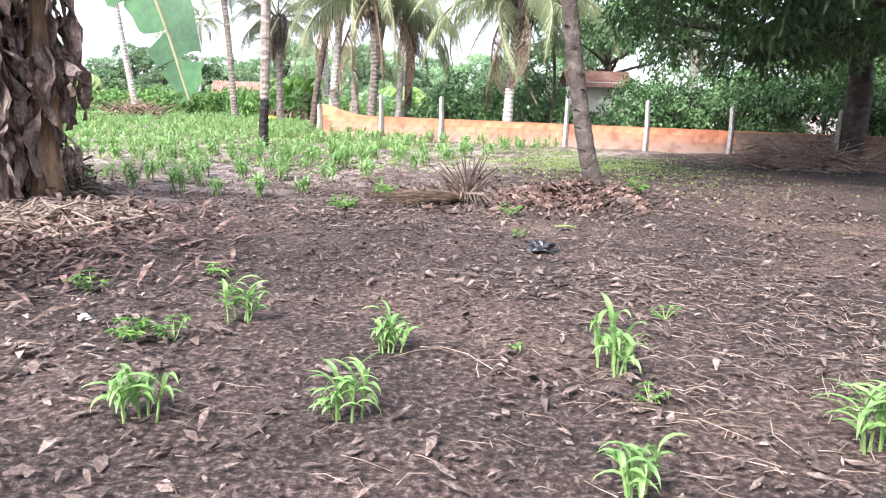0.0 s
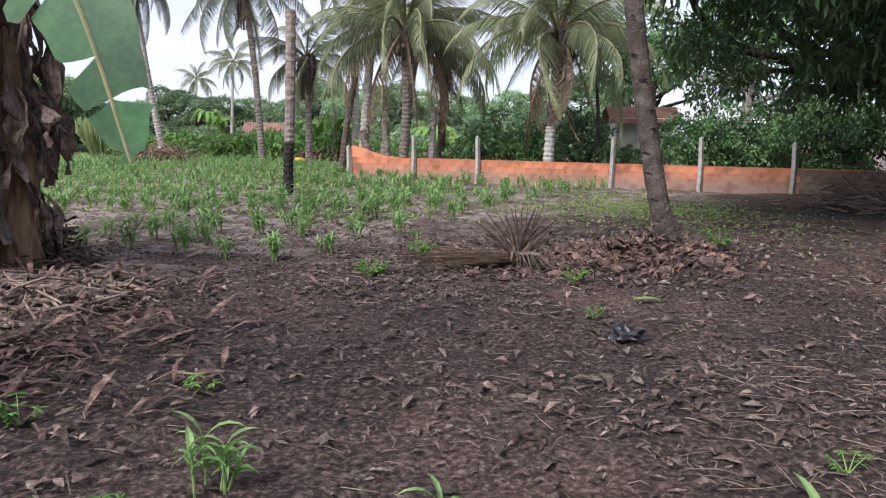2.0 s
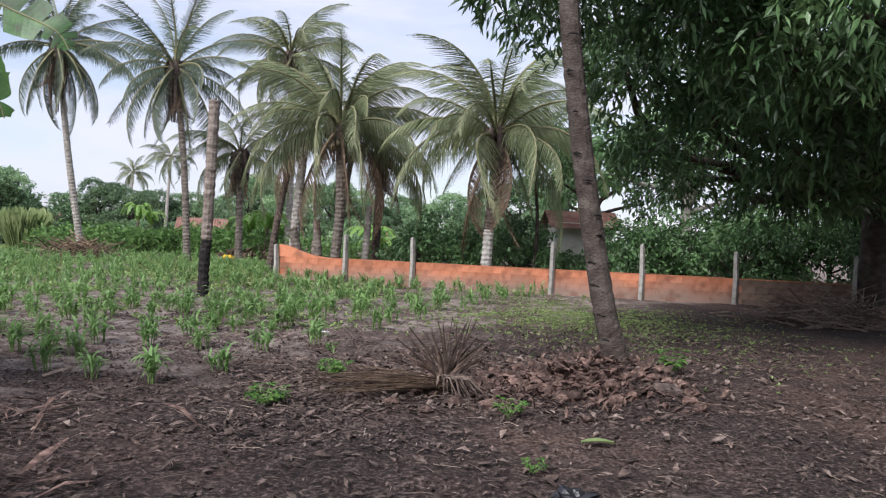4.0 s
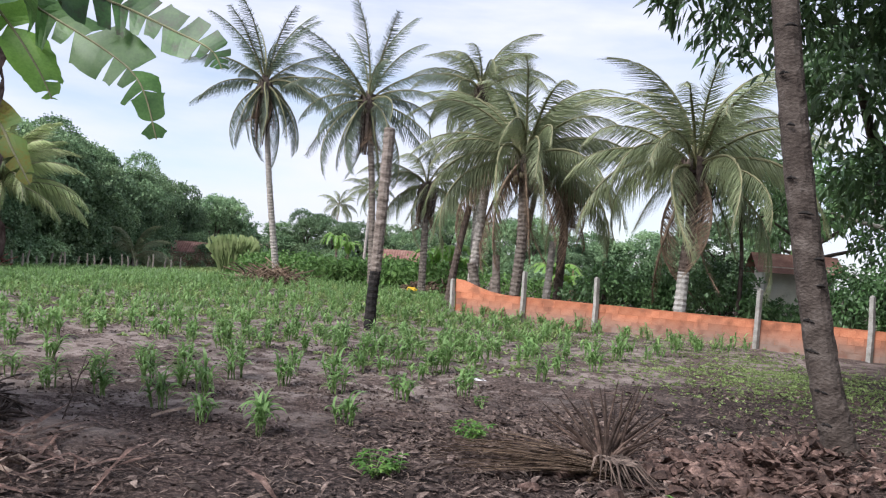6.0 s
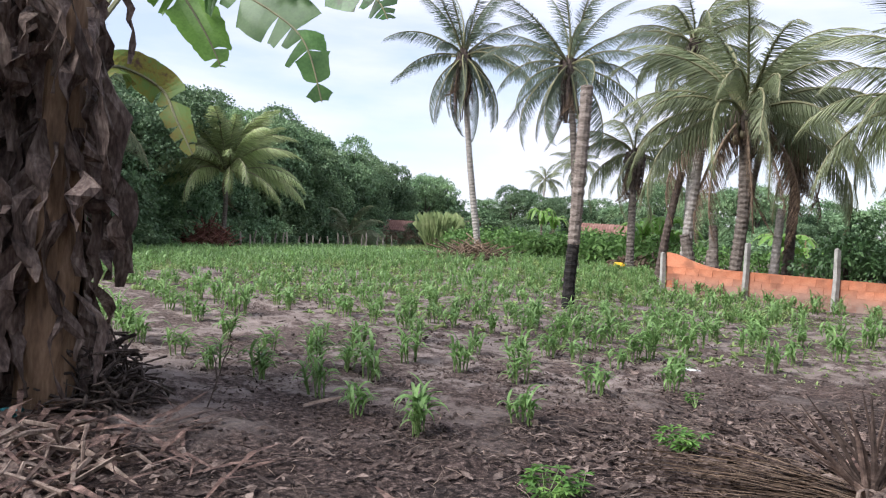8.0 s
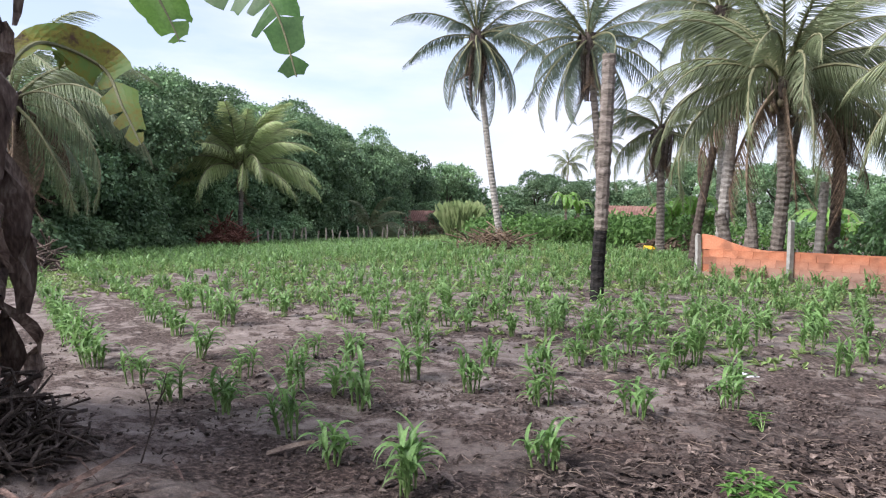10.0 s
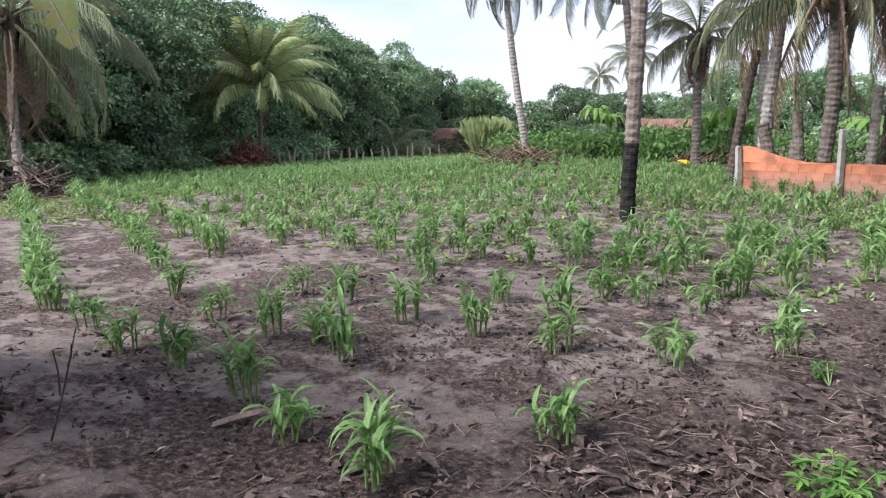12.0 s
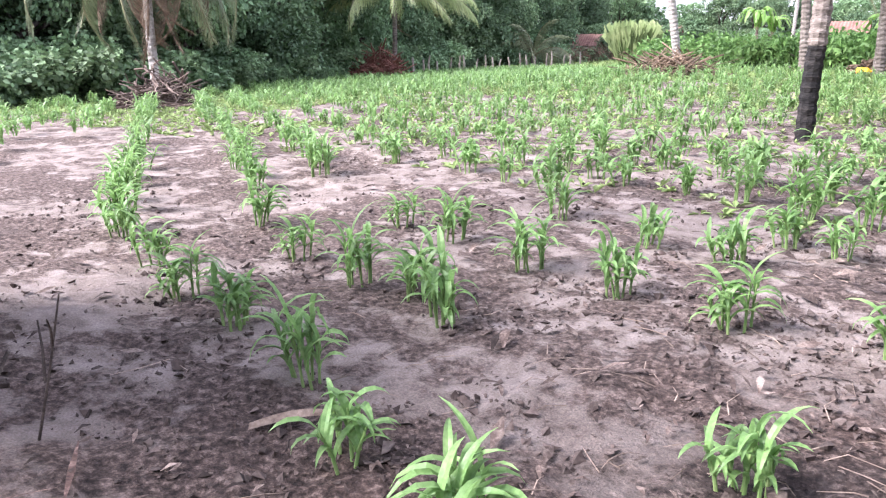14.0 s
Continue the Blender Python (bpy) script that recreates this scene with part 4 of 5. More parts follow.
def corn_kind(seed, height, stems, n_seg=6):
    """Meshes of one hill of young corn: (stalks, [leaves])."""
    r = random.Random(seed)
    stalk, leaves = Shape(), []
    for s in range(stems):
        ox, oy = (r.uniform(-0.085, 0.085), r.uniform(-0.085, 0.085)) if s else (0, 0)
        h = height * r.uniform(0.65, 1.0) if s else height
        lx, ly = ox * 0.5 + r.uniform(-0.05, 0.05), oy * 0.5 + r.uniform(-0.05, 0.05)
        stalk.tube([(ox, oy, -0.03), (ox + lx * 0.4, oy + ly * 0.4, h * 0.3), (ox + lx, oy + ly, h * 0.62)], [0.008, 0.007, 0.004], 6)
        n = 6 if s else 7
        a0 = r.uniform(0, 6.28)
        for k in range(n):
            f = 0.2 + 0.44 * k / n
            sh = corn_leaf(a0 + k * 3.14 + r.uniform(-0.8, 0.8), 0, h * r.uniform(0.46, 0.74), r.uniform(0.026, 0.044), radians(r.uniform(66, 86)), radians(r.uniform(100, 185)) if k < n - 1 else radians(r.uniform(80, 150)), n_seg)
            for v in sh.v:
                v += Vector((ox + lx * f / 0.62, oy + ly * f / 0.62, h * f))
            leaves.append(sh)
    return stalk, leaves


CORN = [corn_kind(s, h, k) for s, h, k in ((1, 0.47, 6), (2, 0.45, 7), (3, 0.41, 6), (4, 0.50, 6), (5, 0.37, 5), (6, 0.46, 7), (7, 0.30, 3))]
CORN_FAR = [corn_kind(s, h, k, 4) for s, h, k in ((1, 0.48, 5), (2, 0.44, 5), (3, 0.40, 4), (4, 0.50, 4), (5, 0.36, 5), (6, 0.46, 5))]
CORN_MESHES = [(st.mesh("stalk", M_STALK), [lf.mesh("leaf", M_CORN) for lf in ls]) for st, ls in CORN]


def corn_edge(y):
    """The right-hand limit of the corn at depth y."""
    return float(np.interp(y, [8, 11, 13, 14, 16, 18, 20, 22, 24.5, 28, 40, 80], [-2.3, -2.3, -1.5, -1.1, -0.7, 0.2, 1.2, 2.6, 4.0, -4.6, -7.5, -21.5]))


sites = []
# the first rows, hill by hill
FIRST = ((-6.86, 12.05), (-6.01, 11.81), (-5.26, 11.65), (-4.6, 11.53), (-3.87, 11.38), (-3.22, 11.03), (-2.58, 10.86), (-6.37, 12.88), (-5.36, 12.53), (-4.65, 12.4), (-3.95, 12.35), (-2.15, 11.78), (-4.9, 13.51), (-4.09, 13.3),
         (-3.4, 13.2), (-2.66, 13.1), (-1.96, 13.22), (-1.4, 13.79), (-5.52, 13.67), (-3.76, 14.2), (-4.82, 14.73), (-3.09, 15.0), (-2.72, 14.84), (-2.21, 14.91), (-3.19, 14.23), (-2.07, 15.7), (-7.1, 12.15), (-1.43, 14.5), (-4.35, 12.47))
for x, y in FIRST:
    sites.append((0.5, x, y))
for row in range(-7, 78):
    for k in range(0, 134):
        x = 6.0 - 0.55 * k + rng.uniform(-0.13, 0.13)
        y = 10.15 - 0.28 * x + 0.28 * max(0.0, -x - 7) + 0.95 * row + (0.35 if row > 0 and x < -7 else 0.0) + rng.uniform(-0.1, 0.1) + 0.12 * noise.noise((x * 0.3, row * 3.7, 0))
        far = math.hypot(x + 0.4, y - 7)
        if x > corn_edge(y) or rng.random() < (0.07 if row >= 0 else 0.5) or y < 10.2:
            continue
        if (row < 0 and x > -7.2 + 1.8 * row) or (y < 15.4 and x > -7.3):
            continue
        az = math.degrees(math.atan2(-x - 0.4, y - 7))
        if far > float(np.interp(az, [-20, 8, 14, 20, 24, 28, 31, 36, 44, 52, 62, 92], [30, 26, 31, 34, 36, 40, 50, 60, 50, 39, 31, 27])):
            continue
        if math.hypot(x + 5.6, y - 9.8) < 1.9 or math.hypot(x + 22, y - 21) < 2.6 or (abs(x + 4.6) < 0.55 and 18.6 < y < 21.6):
            continue
        sites.append((math.hypot(x + 1.2, y - 8.5), x, y))
# first the seedlings by the path
for x, y in ((-1.35, 3.34), (-0.3, 4.43), (0.98, 4.2), (-1.34, 4.93), (-0.4, 3.44), (-2.3, 3.1), (0.75, 2.75), (2.0, 3.3)):
    sites.append((0.0, x, y))
sites.sort()
far_corn = Shape()
for i, (d, x, y) in enumerate(sites):
    kind, s, turn = rng.randrange(6) if d else rng.choice((1, 2, 4, 5)), rng.uniform(0.82, 1.12) * (0.95 if d == 0 else 1.02 if d == 0.5 else 1.08), rng.uniform(0, 6.28)
    if i < 105:
        root = thing("corn_plant", rest(x, y, 0.01), "young green corn plant growing from bare sandy soil", "corn plant", "corn in the field")
        root.rotation_euler, root.scale = (rng.uniform(-0.08, 0.08), rng.uniform(-0.08, 0.08), turn), (s, s, s * rng.uniform(0.9, 1.15))
        part("stalk", CORN_MESHES[kind][0], None, root)
        for lf in CORN_MESHES[kind][1]:
            part("leaf", lf, None, root)
    else:
        c, sn, g = math.cos(turn) * s, math.sin(turn) * s, rest(x, y)
        for sh in CORN_FAR[kind][1]:
            base = len(far_corn.v)
            far_corn.v.extend(Vector((g.x + v.x * c - v.y * sn, g.y + v.x * sn + v.y * c, g.z + v.z * s)) for v in sh.v)
            far_corn.f.extend(tuple(base + q for q in f) for f in sh.f)
tagged(new("corn_rows", far_corn.mesh("corn_rows", M_CORN)), "rows of young green corn covering the far field", "corn", kind="stuff")


# ---- banana clump ----
def banana_leaf(path, width, torn=0.5, seed=1, sag=0.35, face=(0, 0, 1)):
    """A broad torn blade along a line of points. Gives (rib, blade)."""
    r = random.Random(seed)
    pts = [Vector(p) for p in path]
    n = 40
    line = []
    for i in range(n + 1):
        u = i / n * (len(pts) - 1)
        k = min(int(u), len(pts) - 2)
        a, b, f = pts[k], pts[k + 1], u - k
        be, af = pts[max(k - 1, 0)], pts[min(k + 2, len(pts) - 1)]
        line.append(0.5 * ((2 * a) + (b - be) * f + (2 * be - 5 * a + 4 * b - af) * f * f + (3 * a - be - 3 * b + af) * f ** 3))
    rib, blade = Shape(), Shape()
    rib.tube(line, [0.022 * (1 - 0.8 * i / n) + 0.003 for i in range(n + 1)], 6)
    for side in (-1, 1):
        start = 5
        while start < n:
            run = max(2, int(r.expovariate(torn * 0.45)) + 2)
            end = min(n, start + run)
            tilt = r.uniform(-0.2, 0.35) + sag
            ragged = r.uniform(0.7, 1.05)
            rows = []
            for i in range(start, end + 1):
                d = (line[min(i + 1, n)] - line[max(i - 1, 0)]).normalized()
                s = d.cross(Vector(face))
                s = s.normalized() if s.length > 0.1 else Vector((1, 0, 0))
                f = (i - 4) / (n - 4)
                w = width * 0.5 * math.sin(math.pi * min(1, 0.06 + 0.94 * f) ** 0.75) ** 0.6 * ragged * r.uniform(0.93, 1.03)
                gap = min(0.2, 0.3 * (line[end] - line[start]).length) if i in (start, end) else 0.0
                rows.append([line[i] + s * side * w * u + d * w * 0.35 * u + Vector((0, 0, -tilt * w * u * u * 1.2)) + d * (gap * u * (0.5 if i == start else -0.5)) for u in (0, 0.35, 0.7, 1.0)])
            if len(rows) > 1:
                blade.quad_strip(rows)
            start = end
    return rib, blade


def banana_plant(place, stems, leaves, label, dead=40, seed=1, height=2.6, mat=M_BANANA):
    r = random.Random(seed)
    root = thing("banana_plant", place, label, "banana plant")
    for sx, sy, rad, h, lx, ly, m in stems:
        sh = Shape()
        n = 10
        sh.tube([(sx + lx * i / n, sy + ly * i / n, -0.1 + (h + 0.1) * i / n) for i in range(n + 1)], [rad * (1.15 - 0.5 * i / n) for i in range(n + 1)], 12, 0.18)
        st = part("pseudostem", sh, m, root)
        for k in range(5):
            a = r.uniform(0, 6.28)
            sh = Shape()
            o, sd = Vector((math.cos(a), math.sin(a), 0)), Vector((-math.sin(a), math.cos(a), 0))
            z0, L = r.uniform(0.2, h * 0.4), r.uniform(0.6, 1.4)
            sh.quad_strip([[Vector((sx + lx * (z0 + L * f) / h, sy + ly * (z0 + L * f) / h, z0 + L * f)) + o * (rad * (1.22 - 0.5 * (z0 + L * f) / h) + 0.03 * (1 - f)) + sd * (w * rad * (1.0 - 0.5 * f)) - o * abs(w) * rad * 0.35 for w in (-0.7, 0, 0.7)] for f in (0, 0.35, 0.7, 1.0)])
            part("sheath", sh, r.choice((M_ORANGE, M_BANSTEM, M_BANDRY)), root)
    for k in range(dead):
        sx, sy, rad, h, lx, ly, m = stems[r.randrange(len(stems))]
        a, z = r.uniform(0, 6.28), r.uniform(h * 0.22, h * 1.0)
        o, sd = Vector((math.cos(a), math.sin(a), 0)), Vector((-math.sin(a), math.cos(a), 0))
        L, w0 = min(z - 0.1, r.uniform(0.35, 1.2)), r.uniform(0.02, 0.085)
        out = r.uniform(0.02, 0.34)
        rows = []
        for i in range(9):
            f = i / 8
            p = Vector((sx + lx * z / h, sy + ly * z / h, z - L * f)) + o * (rad * 0.8 + out * math.sin(min(1, f * 2.2) * 1.57)) + sd * 0.06 * math.sin(5 * f + k)
            tw = 1.5 * math.sin(4.2 * f + k)
            p += Vector((r.uniform(-0.02, 0.02), r.uniform(-0.02, 0.02), 0))
            wv = (sd * math.cos(tw) + o * math.sin(tw)) * w0 * (0.4 + 0.9 * math.sin(math.pi * (0.1 + 0.85 * f))) * r.uniform(0.7, 1.2)
            fold = o * w0 * r.uniform(0.2, 0.7)
            rows.append((p - wv, p + fold, p + wv))
        sh = Shape()
        sh.quad_strip(rows)
        part("dead_leaf", sh, M_BANDRY, root, "dry brown leaf hanging in rags")
    for i, (path, width, torn, m, lab, *face) in enumerate(leaves):
        rib, blade = banana_leaf(path, width, torn, seed * 10 + i, 0.0 if face else 0.35, face[0] if face else (0, 0, 1))
        rb = part("leaf_rib", rib, M_RACHIS, root)
        part("blade", blade, m, rb, lab)
    return root


CL = (-4.86, 9.5)
banana_plant((CL[0], CL[1], land(*CL)),
             [(0.0, 0.0, 0.18, 3.3, 0.0, 0.1, M_BANSTEM), (-0.4, 0.15, 0.17, 3.3, -0.1, 0.0, M_BANDRY), (-0.35, -0.4, 0.16, 3.2, -0.05, -0.2, M_BANDRY), (-0.95, 0.1, 0.16, 3.2, -0.2, 0.1, M_BANDRY), (-1.3, -0.4, 0.15, 3.1, -0.2, -0.1, M_BANDRY)],
             [([(0.0, -0.1, 2.8), (0.3, -0.7, 3.2), (0.45, -1.2, 2.9), (0.5, -1.45, 2.2)], 0.45, 0.4, M_BANANA, "green leaf"),
              ([(-0.6, 0, 3.0), (-0.9, -1.0, 3.6), (-1.0, -1.9, 3.4), (-1.1, -2.6, 2.7)], 0.6, 0.4, M_BANANA, "green leaf"),
              ([(-0.8, 0.2, 3.0), (-1.6, 0.6, 3.7), (-2.5, 1.0, 3.4), (-3.0, 1.2, 2.7)], 0.6, 0.5, M_BANANA, "green leaf")],
             "banana clump with shaggy dry leaves hanging round its stems", 520, 3)
CM = (-5.78, 10.3)
banana_plant((CM[0], CM[1], land(*CM)),
             [(0.0, 0.0, 0.13, 2.9, 0.0, 0.1, M_BANDRY)],
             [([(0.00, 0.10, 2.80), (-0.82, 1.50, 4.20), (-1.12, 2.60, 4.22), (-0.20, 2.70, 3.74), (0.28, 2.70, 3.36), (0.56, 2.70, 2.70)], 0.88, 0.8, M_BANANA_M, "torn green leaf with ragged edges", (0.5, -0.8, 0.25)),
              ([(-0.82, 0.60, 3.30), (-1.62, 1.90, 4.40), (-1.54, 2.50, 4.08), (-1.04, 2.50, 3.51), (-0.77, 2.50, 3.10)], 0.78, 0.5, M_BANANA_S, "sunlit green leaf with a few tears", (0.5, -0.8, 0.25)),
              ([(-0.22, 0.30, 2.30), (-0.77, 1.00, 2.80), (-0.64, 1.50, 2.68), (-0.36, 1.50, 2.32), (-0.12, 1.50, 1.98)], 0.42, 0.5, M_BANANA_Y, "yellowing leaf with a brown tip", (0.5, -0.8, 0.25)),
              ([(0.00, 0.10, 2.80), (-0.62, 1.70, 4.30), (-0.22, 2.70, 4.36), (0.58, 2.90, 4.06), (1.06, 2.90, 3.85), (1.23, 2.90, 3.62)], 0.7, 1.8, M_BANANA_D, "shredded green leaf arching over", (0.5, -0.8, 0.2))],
             "banana plant with torn green and yellowing leaves over the field", 26, 5)
CN = (-3.84, 5.3)
banana_plant((CN[0], CN[1], land(*CN)),
             [(0.0, 0.0, 0.15, 2.6, 0.0, 0.0, M_BANSTEM)],
             [([(0.1, 0.0, 2.4), (0.8, -0.15, 3.0), (1.5, -0.3, 2.75), (2.0, -0.42, 2.15), (2.28, -0.5, 1.42)], 0.66, 1.3, M_BANANA, "broad drooping green leaf with small tears", (-0.1, -0.9, 0.35)),
              ([(0.1, 0.0, 2.4), (0.7, 0.3, 2.9), (1.4, 0.5, 2.75), (1.8, 0.6, 2.35)], 0.4, 0.4, M_BANANA, "green leaf with a brown edge"),
              ([(-0.1, 0.1, 2.4), (-0.7, 0.9, 3.1), (-1.1, 1.6, 2.9), (-1.3, 2.0, 2.2)], 0.5, 0.4, M_BANANA, "green leaf"),
              ([(-0.1, -0.1, 2.4), (-0.7, -0.8, 3.1), (-1.2, -1.4, 2.9), (-1.5, -1.8, 2.2)], 0.5, 0.4, M_BANANA, "green leaf")],
             "banana plant with a broad leaf hanging over the path", 10, 9)


# ---- heaps, litter and small things on the ground ----
def twig_heap(name, x, y, rx, ry, h, count, mat, label, category="brush heap", length=(0.5, 1.2), r=0.012, seed=1):
    rr = random.Random(seed)
    root = thing(name, rest(x, y), label, category)
    sh = Shape()
    for _ in range(count):
        a, d = rr.uniform(0, 6.28), math.sqrt(rr.random())
        c = Vector((math.cos(a) * d * rx, math.sin(a) * d * ry, h * (1 - d * d) * rr.uniform(0.1, 1.0) + 0.02))
        t = rr.uniform(0, 6.28)
        L = rr.uniform(*length) * 0.5
        v = Vector((math.cos(t), math.sin(t), rr.uniform(-0.9, 0.9))) * L
        p0, p1 = c - v, c + v
        p0.z, p1.z = max(p0.z, 0.01), max(p1.z, 0.01)
        m = (p0 + p1) / 2 + Vector((rr.uniform(-0.1, 0.1), rr.uniform(-0.1, 0.1), rr.uniform(0, 0.12))) * L
        rad = r * rr.uniform(0.5, 1.6)
        sh.tube([p0, m, p1], [rad, rad, rad * 0.5], 5)
    part("brushwood", sh, mat, root)
    return root


def stick_heap(name, x, y, rx, ry, h, count, mat, label, length, r, seed):
    """A tangle in which each stick is a part; a few stick meshes are shared."""
    rr = random.Random(seed)
    root = thing(name, rest(x, y), label, "brush heap")
    kinds = []
    for _ in range(9):
        sh, b1, b2 = Shape(), rr.uniform(-0.12, 0.12), rr.uniform(-0.12, 0.12)
        sh.tube([(-0.5, 0, 0), (-0.2, b1, 0.03), (0.15, b2, 0.02), (0.5, 0, 0)], [r * 1.2, r, r * 0.9, r * 0.45], 5, 0.2)
        kinds.append(sh.mesh("stick", mat))
    for _ in range(count):
        a, d = rr.uniform(0, 6.28), math.sqrt(rr.random())
        L = rr.uniform(*length)
        lift = h * (1 - d * d) * rr.uniform(0.05, 1.0) + 0.02
        tilt = rr.uniform(-0.8, 0.8) * min(1.0, lift / (0.4 * L))
        ob = part("stick", kinds[rr.randrange(9)], None, root)
        ob.matrix_basis = Matrix.LocRotScale((math.cos(a) * d * rx, math.sin(a) * d * ry, lift), Euler((rr.uniform(0, 6.28), tilt, rr.uniform(0, 6.28))), (L, rr.uniform(0.7, 1.6), rr.uniform(0.7, 1.6)))
    return root


stick_heap("brush_heap", -20.6, 20.0, 1.0, 0.9, 1.05, 220, M_TWIG, "heap of dry brown brushwood at the edge of the corn", (0.6, 1.5), 0.02, 2)
twig_heap("brush_heap", -33.8, 40.6, 1.6, 1.1, 1.7, 320, M_REDTWIG, "heap of reddish dry brush round a young palm", length=(0.8, 1.8), r=0.028, seed=3)
twig_heap("frond_heap", -13.9, 35.2, 1.6, 1.0, 0.5, 190, M_FROND_DRY, "heap of dry fronds at a palm's foot", length=(0.8, 1.9), r=0.022, seed=4)
stick_heap("brush_heap", 9.2, 20.2, 1.8, 1.1, 0.7, 200, M_STRAW, "heap of dry branches under the mango tree", (0.9, 2.4), 0.013, 5)
stick_heap("twig_heap", -4.8, 9.85, 0.4, 0.42, 0.55, 290, M_TANGLE, "tangle of dark dry twigs at a banana clump's foot", (0.2, 0.62), 0.009, 6)
stick_heap("stick_scatter", -4.25, 8.3, 0.95, 1.1, 0.16, 150, M_STRAW, "scatter of dry sticks and stalks on the ground", (0.25, 0.95), 0.012, 7)


def dead_frond(x, y, turn):
    """A dry palm frond: stiff dark leaflets standing in a fan, long limp ones swept to one side, pale curled ones in front."""
    root = thing("dead_palm_frond", rest(x, y), "dry brown palm frond with stiff fanned leaflets lying on the ground", "dead frond")
    r = random.Random(5)

    def strand(sh, pts, width, across):
        n = len(pts) - 1
        across = Vector(across).normalized()
        rows = []
        for i, p in enumerate(pts):
            w = across * width * (0.6 + 0.4 * math.sin(math.pi * min(1.0, i / n + 0.3))) * (1 - 0.75 * (i / n) ** 3)
            rows.append((p - w, p + Vector((0, -0.4, 0.25)) * width, p + w))
        sh.quad_strip(rows)

    rib = Shape()
    rib.tube([(-0.14, -0.36, 0.03), (-0.08, -0.2, 0.07), (0.0, 0, 0.12), (0.06, 0.2, 0.2)], [0.016, 0.022, 0.026, 0.02], 6, 0.15)
    part("rib", rib, M_FROND_DRY, root, "pale dry midrib")
    up = Shape()
    for i in range(32):
        a = radians(38 + 112 * (i + r.uniform(-0.7, 0.7)) / 32)
        L = r.uniform(0.42, 0.74) * (0.8 + 0.2 * math.sin(a))
        d = Vector((math.cos(a), r.uniform(-0.15, 0.45), math.sin(a) * r.uniform(0.75, 1.0))).normalized()
        p = Vector((r.uniform(-0.06, 0.06), r.uniform(-0.05, 0.12), 0.08))
        bend = Vector((math.cos(a) * 0.06, 0, -r.uniform(0.0, 0.07)))
        strand(up, [p, p + d * L * 0.5, p + d * L + bend], r.uniform(0.011, 0.020), d.cross(Vector((0, 1, 0))))
    part("upright_fan", up, M_FAN, root, "stiff dark brown leaflets")
    flat = Shape()
    for i in range(95):
        u = r.random()
        p = Vector((r.uniform(-0.1, 0.05), -0.3 + 0.5 * u, 0.05 + 0.05 * r.random()))
        a = radians(180 + (u - 0.42) * -46 + r.uniform(-13, 13))
        L = r.uniform(0.5, 1.5)
        d = Vector((math.cos(a), math.sin(a), 0))
        sag = r.uniform(0.0, 0.06)
        pts = [p + d * L * f + Vector((0, 0.05 * math.sin(5 * f + i), sag * math.sin(math.pi * f) - 0.01 * f)) for f in (0, 0.25, 0.5, 0.75, 1.0)]
        strand(flat, pts, r.uniform(0.012, 0.022), (-d.y, d.x, 0.3))
    part("swept_fan", flat, M_FROND_DRY, root)
    pale = Shape()
    for i in range(44):
        a = radians(r.uniform(-105, 12))
        L = r.uniform(0.25, 0.52)
        d = Vector((math.cos(a), math.sin(a) * 0.8, 0))
        p = Vector((r.uniform(-0.08, 0.05), r.uniform(-0.25, 0.05), 0.1))
        pts = [p + d * L * f + Vector((0, 0, 0.11 * math.sin(math.pi * min(1, f * 1.15)) - 0.09 * f * f)) for f in (0, 0.25, 0.5, 0.75, 1.0)]
        strand(pale, pts, r.uniform(0.010, 0.018), (-d.y, d.x, 0.2))
    part("curled_fan", pale, M_TWIG, root, "pale grey-brown curled leaflets")
    root.rotation_euler = (0, 0, turn)


dead_frond(0.33, 11.1, 0.0)


def litter_leaf(sh, x, y, size, r, slim=1.0, tilt=0.4):
    a = r.uniform(0, 6.28)
    d, s = Vector((math.cos(a), math.sin(a), r.uniform(-0.1, tilt))), Vector((-math.sin(a), math.cos(a), r.uniform(-tilt, tilt)))
    w, L = size * r.uniform(0.12, 0.24) * slim, size
    p = rest(x, y) + Vector((0, 0, 0.012 + r.uniform(0, 0.015)))
    curl = Vector((0, 0, size * r.uniform(-0.05, 0.22)))
    sh.quad_strip([(p - s * w * 0.2, p + s * w * 0.2), (p + d * L * 0.5 - s * w + curl, p + d * L * 0.5 + s * w + curl), (p + d * L - s * w * 0.15, p + d * L + s * w * 0.15)])


lr = random.Random(31)
litter, scraps = Shape(), Shape()
n = 0
while n < 24000:
    x, y = (lr.uniform(-7, 6.5), lr.uniform(1.8, 17)) if n < 20000 else (lr.gauss(-1.0, 1.2), lr.gauss(12.3, 1.7))
    shade = 1.0 if -0.8 * x + 0.6 * y < 8.6 else 0.2
    dens = shade * (0.35 + 0.9 * max(0, noise.noise((x * 0.7, y * 0.7, 9)) + 0.25))
    dens += 1.2 * math.exp(-((x - TREE[0] + 0.5) ** 2 + (y - TREE[1] + 0.3) ** 2) / 1.6) + 0.8 * math.exp(-((x + 3.6) ** 2 + (y - 7.6) ** 2) / 2.0)
    if lr.random() > dens:
        continue
    litter_leaf(litter, x, y, lr.uniform(0.025, 0.075) if lr.random() < 0.8 else lr.uniform(0.08, 0.15), lr)
    n += 1
tagged(new("leaf_litter", litter.mesh("leaf_litter", M_LITTER)), "dry brown leaves littering the ground", "leaf litter", kind="stuff")
n = 0
while n < 560:
    x, y = lr.gauss(-3.5, 0.9), lr.gauss(6.7, 1.0)
    if x > -1.6:
        continue
    litter_leaf(scraps, x, y, lr.uniform(0.1, 0.42), lr, 0.42)
    n += 1
